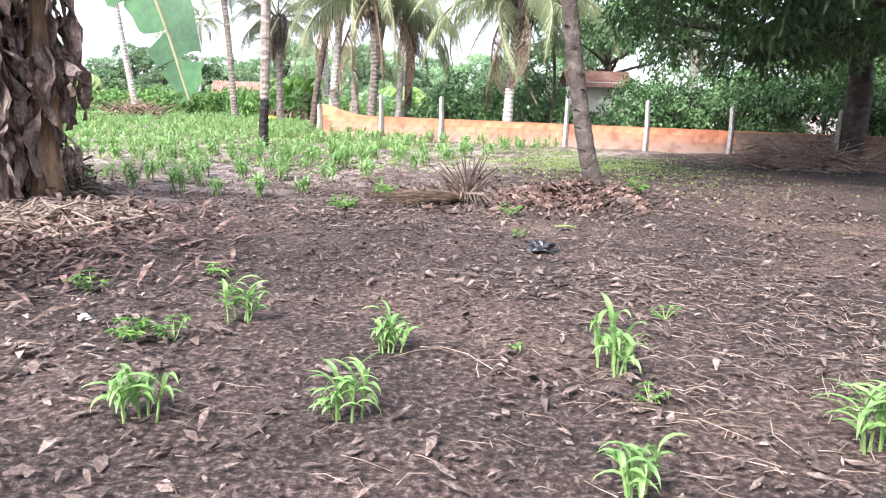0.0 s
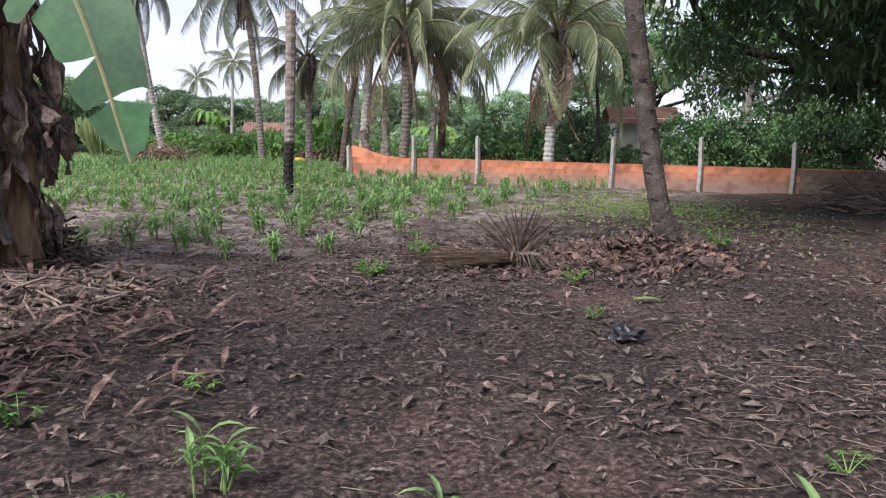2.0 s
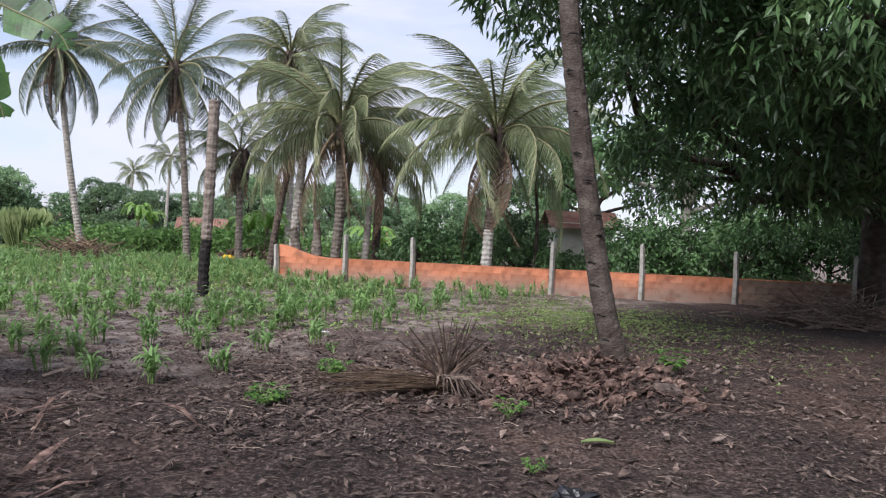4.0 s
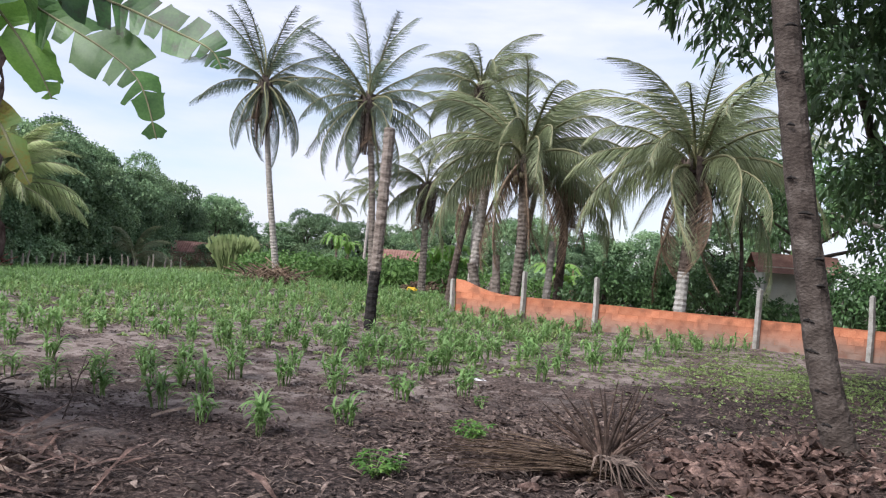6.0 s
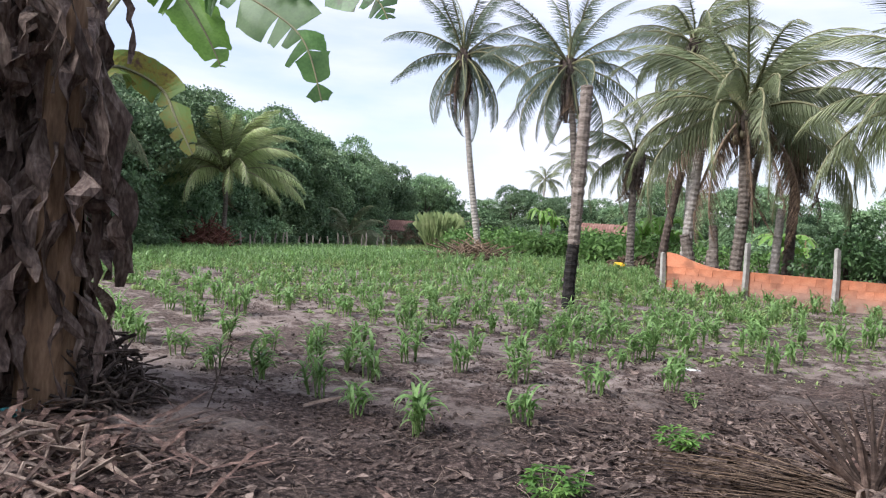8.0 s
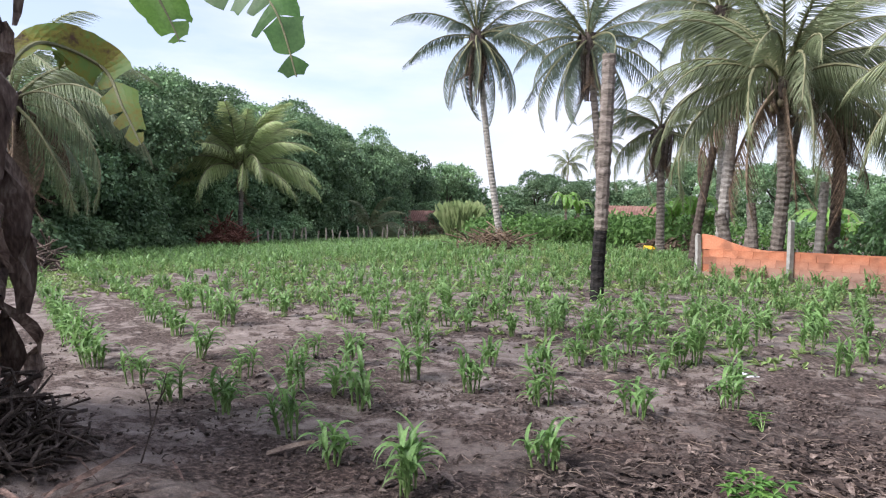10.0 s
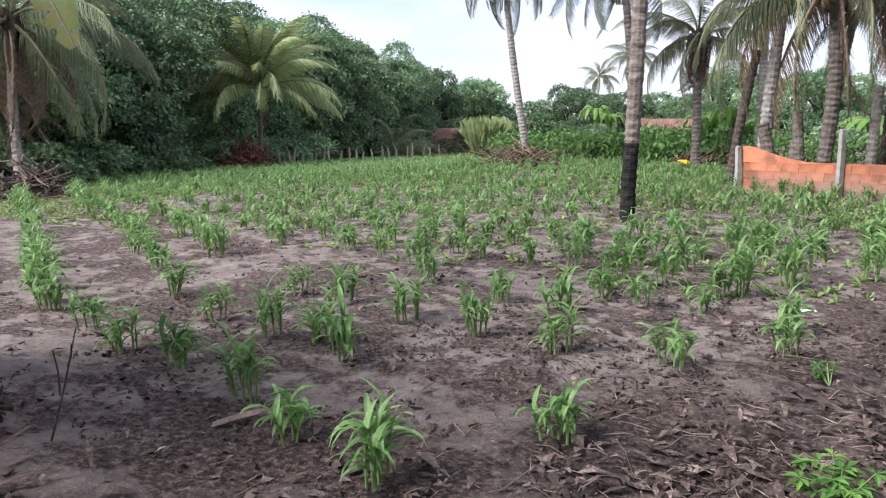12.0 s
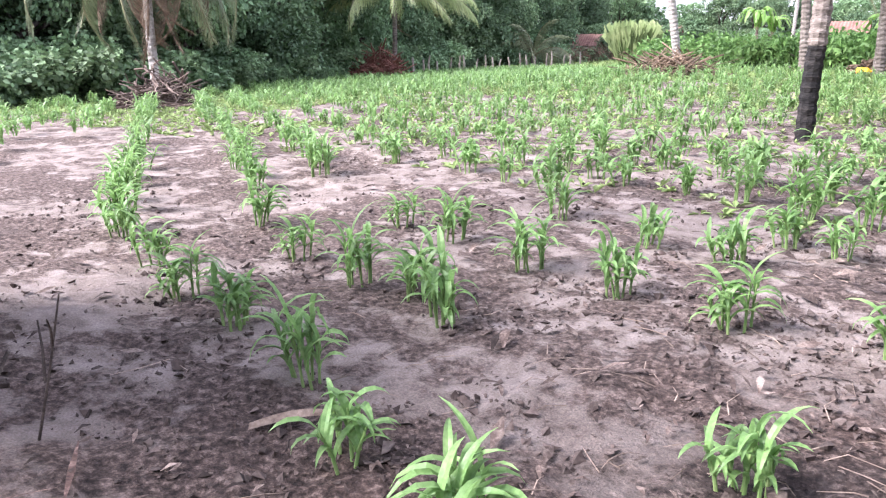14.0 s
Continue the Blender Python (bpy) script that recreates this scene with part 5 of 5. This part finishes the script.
for _ in range(260):
    litter_leaf(scraps, lr.gauss(-4.0, 0.55), lr.gauss(8.8, 0.6), lr.uniform(0.25, 0.6), lr, 0.22)
for _ in range(1500):
    a, d = lr.uniform(0, 6.28), min(1.5, abs(lr.gauss(0, 0.7)))
    litter_leaf(scraps, TREE[0] - 0.6 + math.cos(a) * d * 1.1, TREE[1] - 0.45 + math.sin(a) * d, lr.uniform(0.05, 0.17), lr, lr.uniform(0.5, 1.1), 0.8)
tagged(new("fallen_banana_leaves", scraps.mesh("fallen_banana_leaves", M_DRY)), "large dry leaf scraps heaped on the soil", "leaf litter", kind="stuff")

# old husks and crumbling lumps on the mound
husks = Shape()
for _ in range(230):
    a, d = lr.uniform(0, 6.28), abs(lr.gauss(0, 0.75))
    x, y = TREE[0] - 0.75 + math.cos(a) * d * 1.15, TREE[1] - 0.5 + math.sin(a) * d * 0.8
    s = lr.uniform(0.03, 0.085)
    p, base, seg = rest(x, y) + Vector((0, 0, s * 0.4)), len(husks.v), 7
    tip, turn = Vector((0, 0, s * 0.75)), lr.uniform(0, 6.28)
    for ring, (h, w) in enumerate(((-0.5, 0.75), (0.1, 1.0), (0.55, 0.6))):
        for j in range(seg):
            t = 2 * math.pi * j / seg + turn
            husks.v.append(p + Vector((math.cos(t) * w * s * 1.3, math.sin(t) * w * s * 0.85, h * s)) + rand_dir() * s * 0.22)
    husks.v.append(p + tip)
    for ring in range(2):
        for j in range(seg):
            a0, b0 = base + ring * seg + j, base + ring * seg + (j + 1) % seg
            husks.f.append((a0, b0, b0 + seg, a0 + seg))
    husks.f.extend((base + 2 * seg + j, base + 2 * seg + (j + 1) % seg, base + 3 * seg) for j in range(seg))
tagged(new("old_husks", husks.mesh("old_husks", M_DRY)), "dry brown husks and lumps heaped on the mound", "husks", kind="stuff")

# straw and sticks
straw = Shape()
for k in range(2900):
    x, y = (lr.uniform(-5, 6), lr.uniform(1.8, 15)) if k < 1000 else (lr.gauss(-0.9, 1.4), lr.gauss(12.2, 1.5)) if k < 2000 else (lr.gauss(2.3, 1.1), lr.gauss(4.8, 1.5))
    if -0.8 * x + 0.6 * y > 8.4 and lr.random() < 0.55:
        continue
    a, L = lr.uniform(0, 6.28), lr.uniform(0.05, 0.2) if lr.random() < 0.9 else lr.uniform(0.2, 0.4)
    p = rest(x, y) + Vector((0, 0, 0.014))
    d = Vector((math.cos(a), math.sin(a), lr.uniform(-0.03, 0.12))) * L
    straw.tube([p, p + d * 0.5 + Vector((lr.uniform(-0.2, 0.2) * L, lr.uniform(-0.2, 0.2) * L, lr.uniform(0, 0.02))), p + d], [0.003, 0.0025, 0.0015], 3, caps=False)
tagged(new("straw", straw.mesh("straw", M_STRAW)), "thin dry stalks and straw strewn on the soil", "straw", kind="stuff")

# clods of soil
clods = Shape()
n = 0
while n < 15000:
    if n < 8000:
        x, y = lr.uniform(-9, 3), lr.uniform(7.5, 18)
    elif n < 11000:
        x, y = lr.gauss(-1.2, 1.1), lr.gauss(12.4, 1.6)
    elif n < 13500:
        hill = FIRST[lr.randrange(len(FIRST))]
        x, y = hill[0] + lr.gauss(0.05, 0.26), hill[1] + lr.gauss(-0.05, 0.22)
    else:
        x, y = lr.gauss(-2.4, 1.5), lr.gauss(11.0, 0.8)
    if noise.noise((x * 0.8, y * 0.8, 17)) + 0.6 * noise.noise((x * 2.6, y * 2.6, 4)) < (0.08 if n < 11000 else -0.1) and lr.random() < 0.93:
        continue
    s = lr.uniform(0.004, 0.011) if lr.random() < 0.82 else lr.uniform(0.012, 0.027)
    p, base = rest(x, y) + Vector((0, 0, s * 0.35)), len(clods.v)
    for d in ((1, 0, 0), (0, 1, 0), (-1, 0, 0), (0, -1, 0), (0, 0, 0.55), (0, 0, -0.6)):
        clods.v.append(p + (Vector(d) + rand_dir() * 0.75) * s)
    for f in ((0, 1, 4), (1, 2, 4), (2, 3, 4), (3, 0, 4), (1, 0, 5), (2, 1, 5), (3, 2, 5), (0, 3, 5)):
        clods.f.append(tuple(base + i for i in f))
    n += 1
tagged(new("soil_clods", clods.mesh("soil_clods", M_CLOD)), "small crumbled clods of brown soil", "soil", kind="stuff")

# low weeds
weeds = Shape()
n = 0
while n < 50000:
    x, y = (lr.gauss(3.6, 2.0), lr.gauss(18.6, 2.6)) if n < 4200 else (lr.uniform(-34, 9), lr.uniform(12, 40)) if n < 30000 else (lr.uniform(-48, -4), lr.uniform(26, 80))
    right = math.exp(-(((x - 3.4) / 2.6) ** 2 + ((y - 18.8) / 3.6) ** 2))
    field = min(1.0, max(0.05, (y - 13) * 0.05 + max(0, -x - 8) * 0.04)) if x < corn_edge(y) + 1 else 0.03
    if y < 15.5 and x < 1:
        field = 0.0
    if lr.random() > right * 0.5 + 1.5 * field * (0.5 + noise.noise((x * 0.4, y * 0.4, 2))):
        continue
    p = rest(x, y)
    s = lr.uniform(0.04, 0.1) * (0.65 if x > -1 and y < 25 else 1.5) * (1 + max(0, math.hypot(x, y - 7) - 24) * 0.035)
    for _ in range(5):
        d = rand_dir()
        d.z = abs(d.z) * 0.8 + 0.25
        weeds.leaf(p, d.normalized(), Vector((0, 0, 1)), s * lr.uniform(0.7, 1.4), s * 0.4, 0.3)
    n += 1
tagged(new("low_weeds", weeds.mesh("low_weeds", M_GRASS)), "low green weeds creeping over the soil", "weeds", kind="stuff")


def weed(x, y, size, count, label, mat=M_WEED, seed=1):
    """A small leafy weed with palmate sprays."""
    r = random.Random(seed)
    root = thing("weed", rest(x, y), label, "weed", "weeds by the path")
    lf = Shape()
    for _ in range(count):
        a, e = r.uniform(0, 6.28), r.uniform(0.5, 1.2)
        tip = Vector((math.cos(a) * math.cos(e), math.sin(a) * math.cos(e), math.sin(e))) * size * r.uniform(0.6, 1.0)
        st = Shape()
        st.tube([(0, 0, -0.01), tip * 0.5, tip], [0.004, 0.003, 0.002], 4)
        part("stem", st, M_STALK, root)
        for at, n in ((0.6, 4), (1.0, 6)):
            for k in range(n):
                t = a + (k - n / 2 + 0.5) * 0.75 + r.uniform(-0.2, 0.2)
                lf.leaf(tip * at, Vector((math.cos(t), math.sin(t), r.uniform(-0.2, 0.45))).normalized(), Vector((0, 0, 1)), size * r.uniform(0.24, 0.42), size * r.uniform(0.11, 0.17))
    part("foliage", lf, mat, root)


for i, (x, y, s, c) in enumerate(((-1.6, 4.52, 0.17, 6), (-1.82, 4.48, 0.19, 7), (1.08, 3.78, 0.12, 5), (0.48, 4.45, 0.1, 4), (-2.6, 5.65, 0.18, 6), (-1.87, 6.27, 0.17, 5), (0.8, 8.25, 0.14, 5),
                                   (-0.89, 11.7, 0.24, 12), (-1.36, 10.2, 0.22, 13), (0.84, 10.05, 0.2, 8), (3.05, 12.3, 0.28, 10), (-1.08, 13.4, 0.16, 6), (-1.2, 10.35, 0.16, 6), (1.6, 5.4, 0.12, 5))):
    weed(x, y, s, c, "small bright green leafy weed on bare soil", seed=i + 1)

# rubbish
def crumpled(name, x, y, size, mat, label, category, lift=0.0, seed=1):
    r = random.Random(seed)
    bm = bmesh.new()
    bmesh.ops.create_icosphere(bm, subdivisions=3, radius=1)
    for v in bm.verts:
        k = 0.7 + 0.6 * noise.noise(v.co * 1.9 + Vector((seed, 0, 0))) + 0.25 * noise.noise(v.co * 5)
        v.co = Vector((v.co.x * size[0] * k, v.co.y * size[1] * k, max(v.co.z, -0.3) * size[2] * k))
    me = bpy.data.meshes.new(name)
    bm.to_mesh(me)
    bm.free()
    me.materials.append(mat)
    ob = new(name, me)
    ob.location = rest(x, y) + Vector((0, 0, size[2] * 0.2 + lift))
    tagged(ob, label, category)


crumpled("plastic_bag", 1.0, 7.75, (0.2, 0.13, 0.1), M_BAG, "crumpled black plastic bag on the leaf litter", "bag", seed=2)
crumpled("paper_scrap", -2.32, 4.9, (0.05, 0.04, 0.03), M_WHITE, "crumpled white scrap on the soil", "litter", seed=4)
crumpled("plastic_scrap", -1.47, 15.4, (0.11, 0.07, 0.03), M_WHITE, "flat white plastic scrap among the corn", "litter", seed=5)
crumpled("plastic_scrap", -4.75, 9.2, (0.12, 0.08, 0.05), M_TEAL, "teal plastic scrap beside the banana clump", "litter", seed=6)

# a bare dry stem among the corn
root = thing("dry_weed", rest(-4.15, 10.35), "thin bare dry stem standing in the soil", "dry weed")
for a, b in (((0, 0, -0.03), (0.12, 0.1, 0.55)), ((0.05, 0.04, 0.22), (-0.05, 0.08, 0.42)), ((0.08, 0.07, 0.36), (0.2, 0.02, 0.5))):
    sh = Shape()
    sh.tube([a, (Vector(a) + Vector(b)) / 2 + Vector((0.015, 0, 0.01)), b], [0.006, 0.005, 0.003], 5)
    part("stem", sh, M_TANGLE, root)

# a pale husk, a yellow leaf and a flat stone
root = thing("corn_husk", rest(-3.55, 11.02), "pale dry husk lying on the bare soil", "husk")
sh = Shape()
sh.quad_strip([[Vector((-0.16 + 0.3 * f, 0.05 * math.sin(3 * f) + w * 0.035 * math.sin(math.pi * (0.15 + 0.8 * f)), 0.03 + 0.07 * f - 0.02 * abs(w))) for w in (-1, 0, 1)] for f in (0, 0.25, 0.5, 0.75, 1.0)])
part("husk_leaf", sh, M_STRAW, root)
root.rotation_euler = (0, 0, 0.6)
root = thing("fallen_leaf", rest(1.45, 9.2), "yellowed broad leaf lying on the leaf litter", "leaf")
sh = Shape()
sh.quad_strip([[Vector((-0.13 + 0.26 * f, w * 0.05 * math.sin(math.pi * (0.1 + 0.85 * f)), 0.03 + 0.02 * abs(w) + 0.02 * math.sin(3 * f))) for w in (-1, 0, 1)] for f in (0, 0.25, 0.5, 0.75, 1.0)])
part("leaf_blade", sh, M_YELLOWB, root)
bm = bmesh.new()
bmesh.ops.create_cube(bm, size=1)
for v in bm.verts:
    v.co = Vector((v.co.x * 0.26 + 0.03 * v.co.y, v.co.y * 0.2, v.co.z * 0.06))
bmesh.ops.bevel(bm, geom=bm.edges[:], offset=0.012, segments=2, affect="EDGES")
me = bpy.data.meshes.new("flat_stone")
bm.to_mesh(me)
bm.free()
me.materials.append(M_CLOD)
ob = new("flat_stone", me)
ob.location, ob.rotation_euler = rest(2.55, 10.9) + Vector((0, 0, 0.03)), (0.25, 0.1, 0.4)
tagged(ob, "flat dark stone leaning on the tree's mound", "stone")

# a fallen banana stem and a leaning dead stalk
root = thing("fallen_log", rest(-4.1, 8.7), "fallen dry banana stem lying on the ground", "log")
sh = Shape()
sh.tube([(-0.7, 0.35, 0.12), (-0.2, 0.1, 0.09), (0.25, -0.1, 0.07), (0.75, -0.3, 0.04)], [0.085, 0.08, 0.07, 0.04], 9, 0.2)
part("stem", sh, M_BANDRY, root)
root = thing("leaning_stalk", rest(-4.7, 7.5), "pale dead banana stalk leaning against the clump", "dead stalk")
sh = Shape()
sh.tube([(0.15, 0.1, -0.05), (-0.1, 0.1, 0.5), (-0.35, 0.1, 1.2), (-0.55, 0.15, 1.8)], [0.085, 0.075, 0.06, 0.035], 8, 0.25)
part("stem", sh, M_WOOD, root)

# ---- the far side of the field ----
def bush(name, x, y, w, h, mat, label, leaf=(0.22, 0.1), per=300, n=6):
    tree(name, (x, y, land(x, y)), label, h, 0.07, blob_ring(n, w * 0.6, h * 0.3, h * 0.75, w * 0.35, w * 0.5), leaf, mat=mat, category="bush", first=0.3, per=per, hang=0.1)


x, y = polar(28.0, 52)
root = thing("cane_clump", (x, y, land(x, y)), "tall yellow-green clump of grass at the field's edge", "tall grass")
sh = Shape()
for i in range(700):
    a, d = rng.uniform(0, 6.28), math.sqrt(rng.random())
    p = Vector((math.cos(a) * d * 0.8, math.sin(a) * d * 0.7, 0))
    L = rng.uniform(1.2, 2.9)
    v = Vector((math.cos(a) * d * 0.35 + rng.uniform(-0.2, 0.2), math.sin(a) * d * 0.3, 1)).normalized()
    s = Vector((rng.uniform(-1, 1), rng.uniform(-1, 1), 0)).normalized() * 0.05
    sh.quad_strip([(p - s, p + s), (p + v * L * 0.6 - s, p + v * L * 0.6 + s), (p + v * L + Vector((rng.uniform(-0.3, 0.3), 0, -0.2)) - s * 0.2, p + v * L + s * 0.2)])
part("grass_tuft", sh, M_YELLOWB, root)
for i in range(30):
    az = 26.0 - (i % 15) * 1.0 + rng.uniform(-0.3, 0.3)
    x, y = polar(az, 41 - (i % 15) * 0.45 + rng.uniform(-0.5, 2.5) + (5 if i >= 15 else 0))
    bush("cassava_bush", x, y, rng.uniform(1.7, 2.4), rng.uniform(0.85, 1.25), M_BRIGHT, "bright green cassava bush beyond the corn", (0.3, 0.12), 130)
for i in range(12):
    az = 9.5 - i * 0.95
    x, y = polar(az, 30 + rng.uniform(-0.5, 3))
    bush("leafy_bush", x, y, 1.3, rng.uniform(0.9, 1.5), M_BRIGHT, "bright green undergrowth near the palm stumps", (0.2, 0.08), 200, 4)
# banana plants beyond the field
for i, (az, d, h) in enumerate(((11.6, 34, 2.0), (12.9, 36, 1.8), (10.7, 36, 1.6), (2.0, 31, 1.2), (3.4, 33, 1.6), (20.5, 60, 3.0), (19.6, 62, 2.6))):
    x, y = polar(az, d)
    lv = []
    for k in range(9):
        a = k * 2.4 + i
        c, s = math.cos(a), math.sin(a)
        e = 0.35 + 0.07 * (k % 4)
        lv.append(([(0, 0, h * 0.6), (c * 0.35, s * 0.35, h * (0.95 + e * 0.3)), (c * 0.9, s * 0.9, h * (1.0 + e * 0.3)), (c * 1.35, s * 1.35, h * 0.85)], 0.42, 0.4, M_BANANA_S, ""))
    banana_plant((x, y, land(x, y)), [(0, 0, 0.12, h * 0.75, 0, 0, M_BANDRY)], lv, "small banana plant at the end of the field", 6, 40 + i)
# yellow can and rubble
x, y = -8.75, 39.2
root = thing("jerrycan", (x, y, land(x, y)), "yellow plastic jerrycan lying by a heap of rubble", "jerrycan")
sh = Shape()
sh.tube([(-0.2, 0, 0.12), (-0.18, 0, 0.12), (0.14, 0, 0.12), (0.18, 0, 0.12), (0.22, 0, 0.13), (0.26, 0, 0.13)], [0.06, 0.115, 0.115, 0.07, 0.035, 0.035], 10)
part("body", sh, M_YELLOW, root)
root.scale = (1.1, 1.1, 1.1)
twig_heap("rubble_heap", -8.2, 39.9, 1.4, 0.7, 0.6, 110, M_FROND_DRY, "heap of husks and rubble behind the field", "rubble", (0.2, 0.5), 0.06, 9)
# wooden fence before the woods
for i in range(20):
    az = 42.5 - i * 0.58 + rng.uniform(-0.25, 0.25)
    x, y = polar(az, 49 + i * 1.0)
    root = thing("wooden_post", (x, y, land(x, y) - 0.1), "weathered grey wooden fence post", "fence post", "posts of the field fence")
    sh = Shape()
    h = rng.uniform(0.9, 1.4)
    sh.tube([(0, 0, 0), (rng.uniform(-0.05, 0.05), 0, h * 0.6), (rng.uniform(-0.1, 0.1), 0, h)], [0.07, 0.065, 0.05], 6, 0.1)
    part("shaft", sh, M_WOOD, root)


def house(az, d, w, h, label, wall_mat, turn=0.0):
    x, y = polar(az, d)
    root = thing("house", (x, y, land(x, y) - 0.2), label, "house")
    root.rotation_euler = (0, 0, turn)
    sh = Shape()
    sh.box((0, 0, h / 2), (w, 4.0, h))
    part("wall", sh, wall_mat, root)
    sh = Shape()
    cols = [-w / 2 - 0.5 + 0.12 * k for k in range(int((w + 1) / 0.12) + 1)]
    sh.quad_strip([[Vector((cx, ry, rz + 0.06 * (k % 2))) for k, cx in enumerate(cols)] for ry, rz in ((-2.6, h - 0.25), (-1.3, h + 0.35), (0, h + 0.9), (1.3, h + 0.35), (2.6, h - 0.25))])
    part("roof", sh, M_TILE, root)
    for wx in (-0.25, 0.25):
        sh = Shape()
        sh.box((wx * w, -2.01, h * 0.55), (0.9, 0.06, 0.9))
        part("window", sh, M_DARK, root)


house(30.9, 88, 5, 2.1, "long low farmhouse with a brown tiled roof by the woods", M_PLASTER, 0.35)
house(26.2, 92, 2.6, 2.8, "small white house behind the tall grass", M_PLASTER, 0.3)
house(15.9, 70, 3.5, 2.0, "low house with a red tiled roof behind the bushes", M_PLASTER, 0.2)
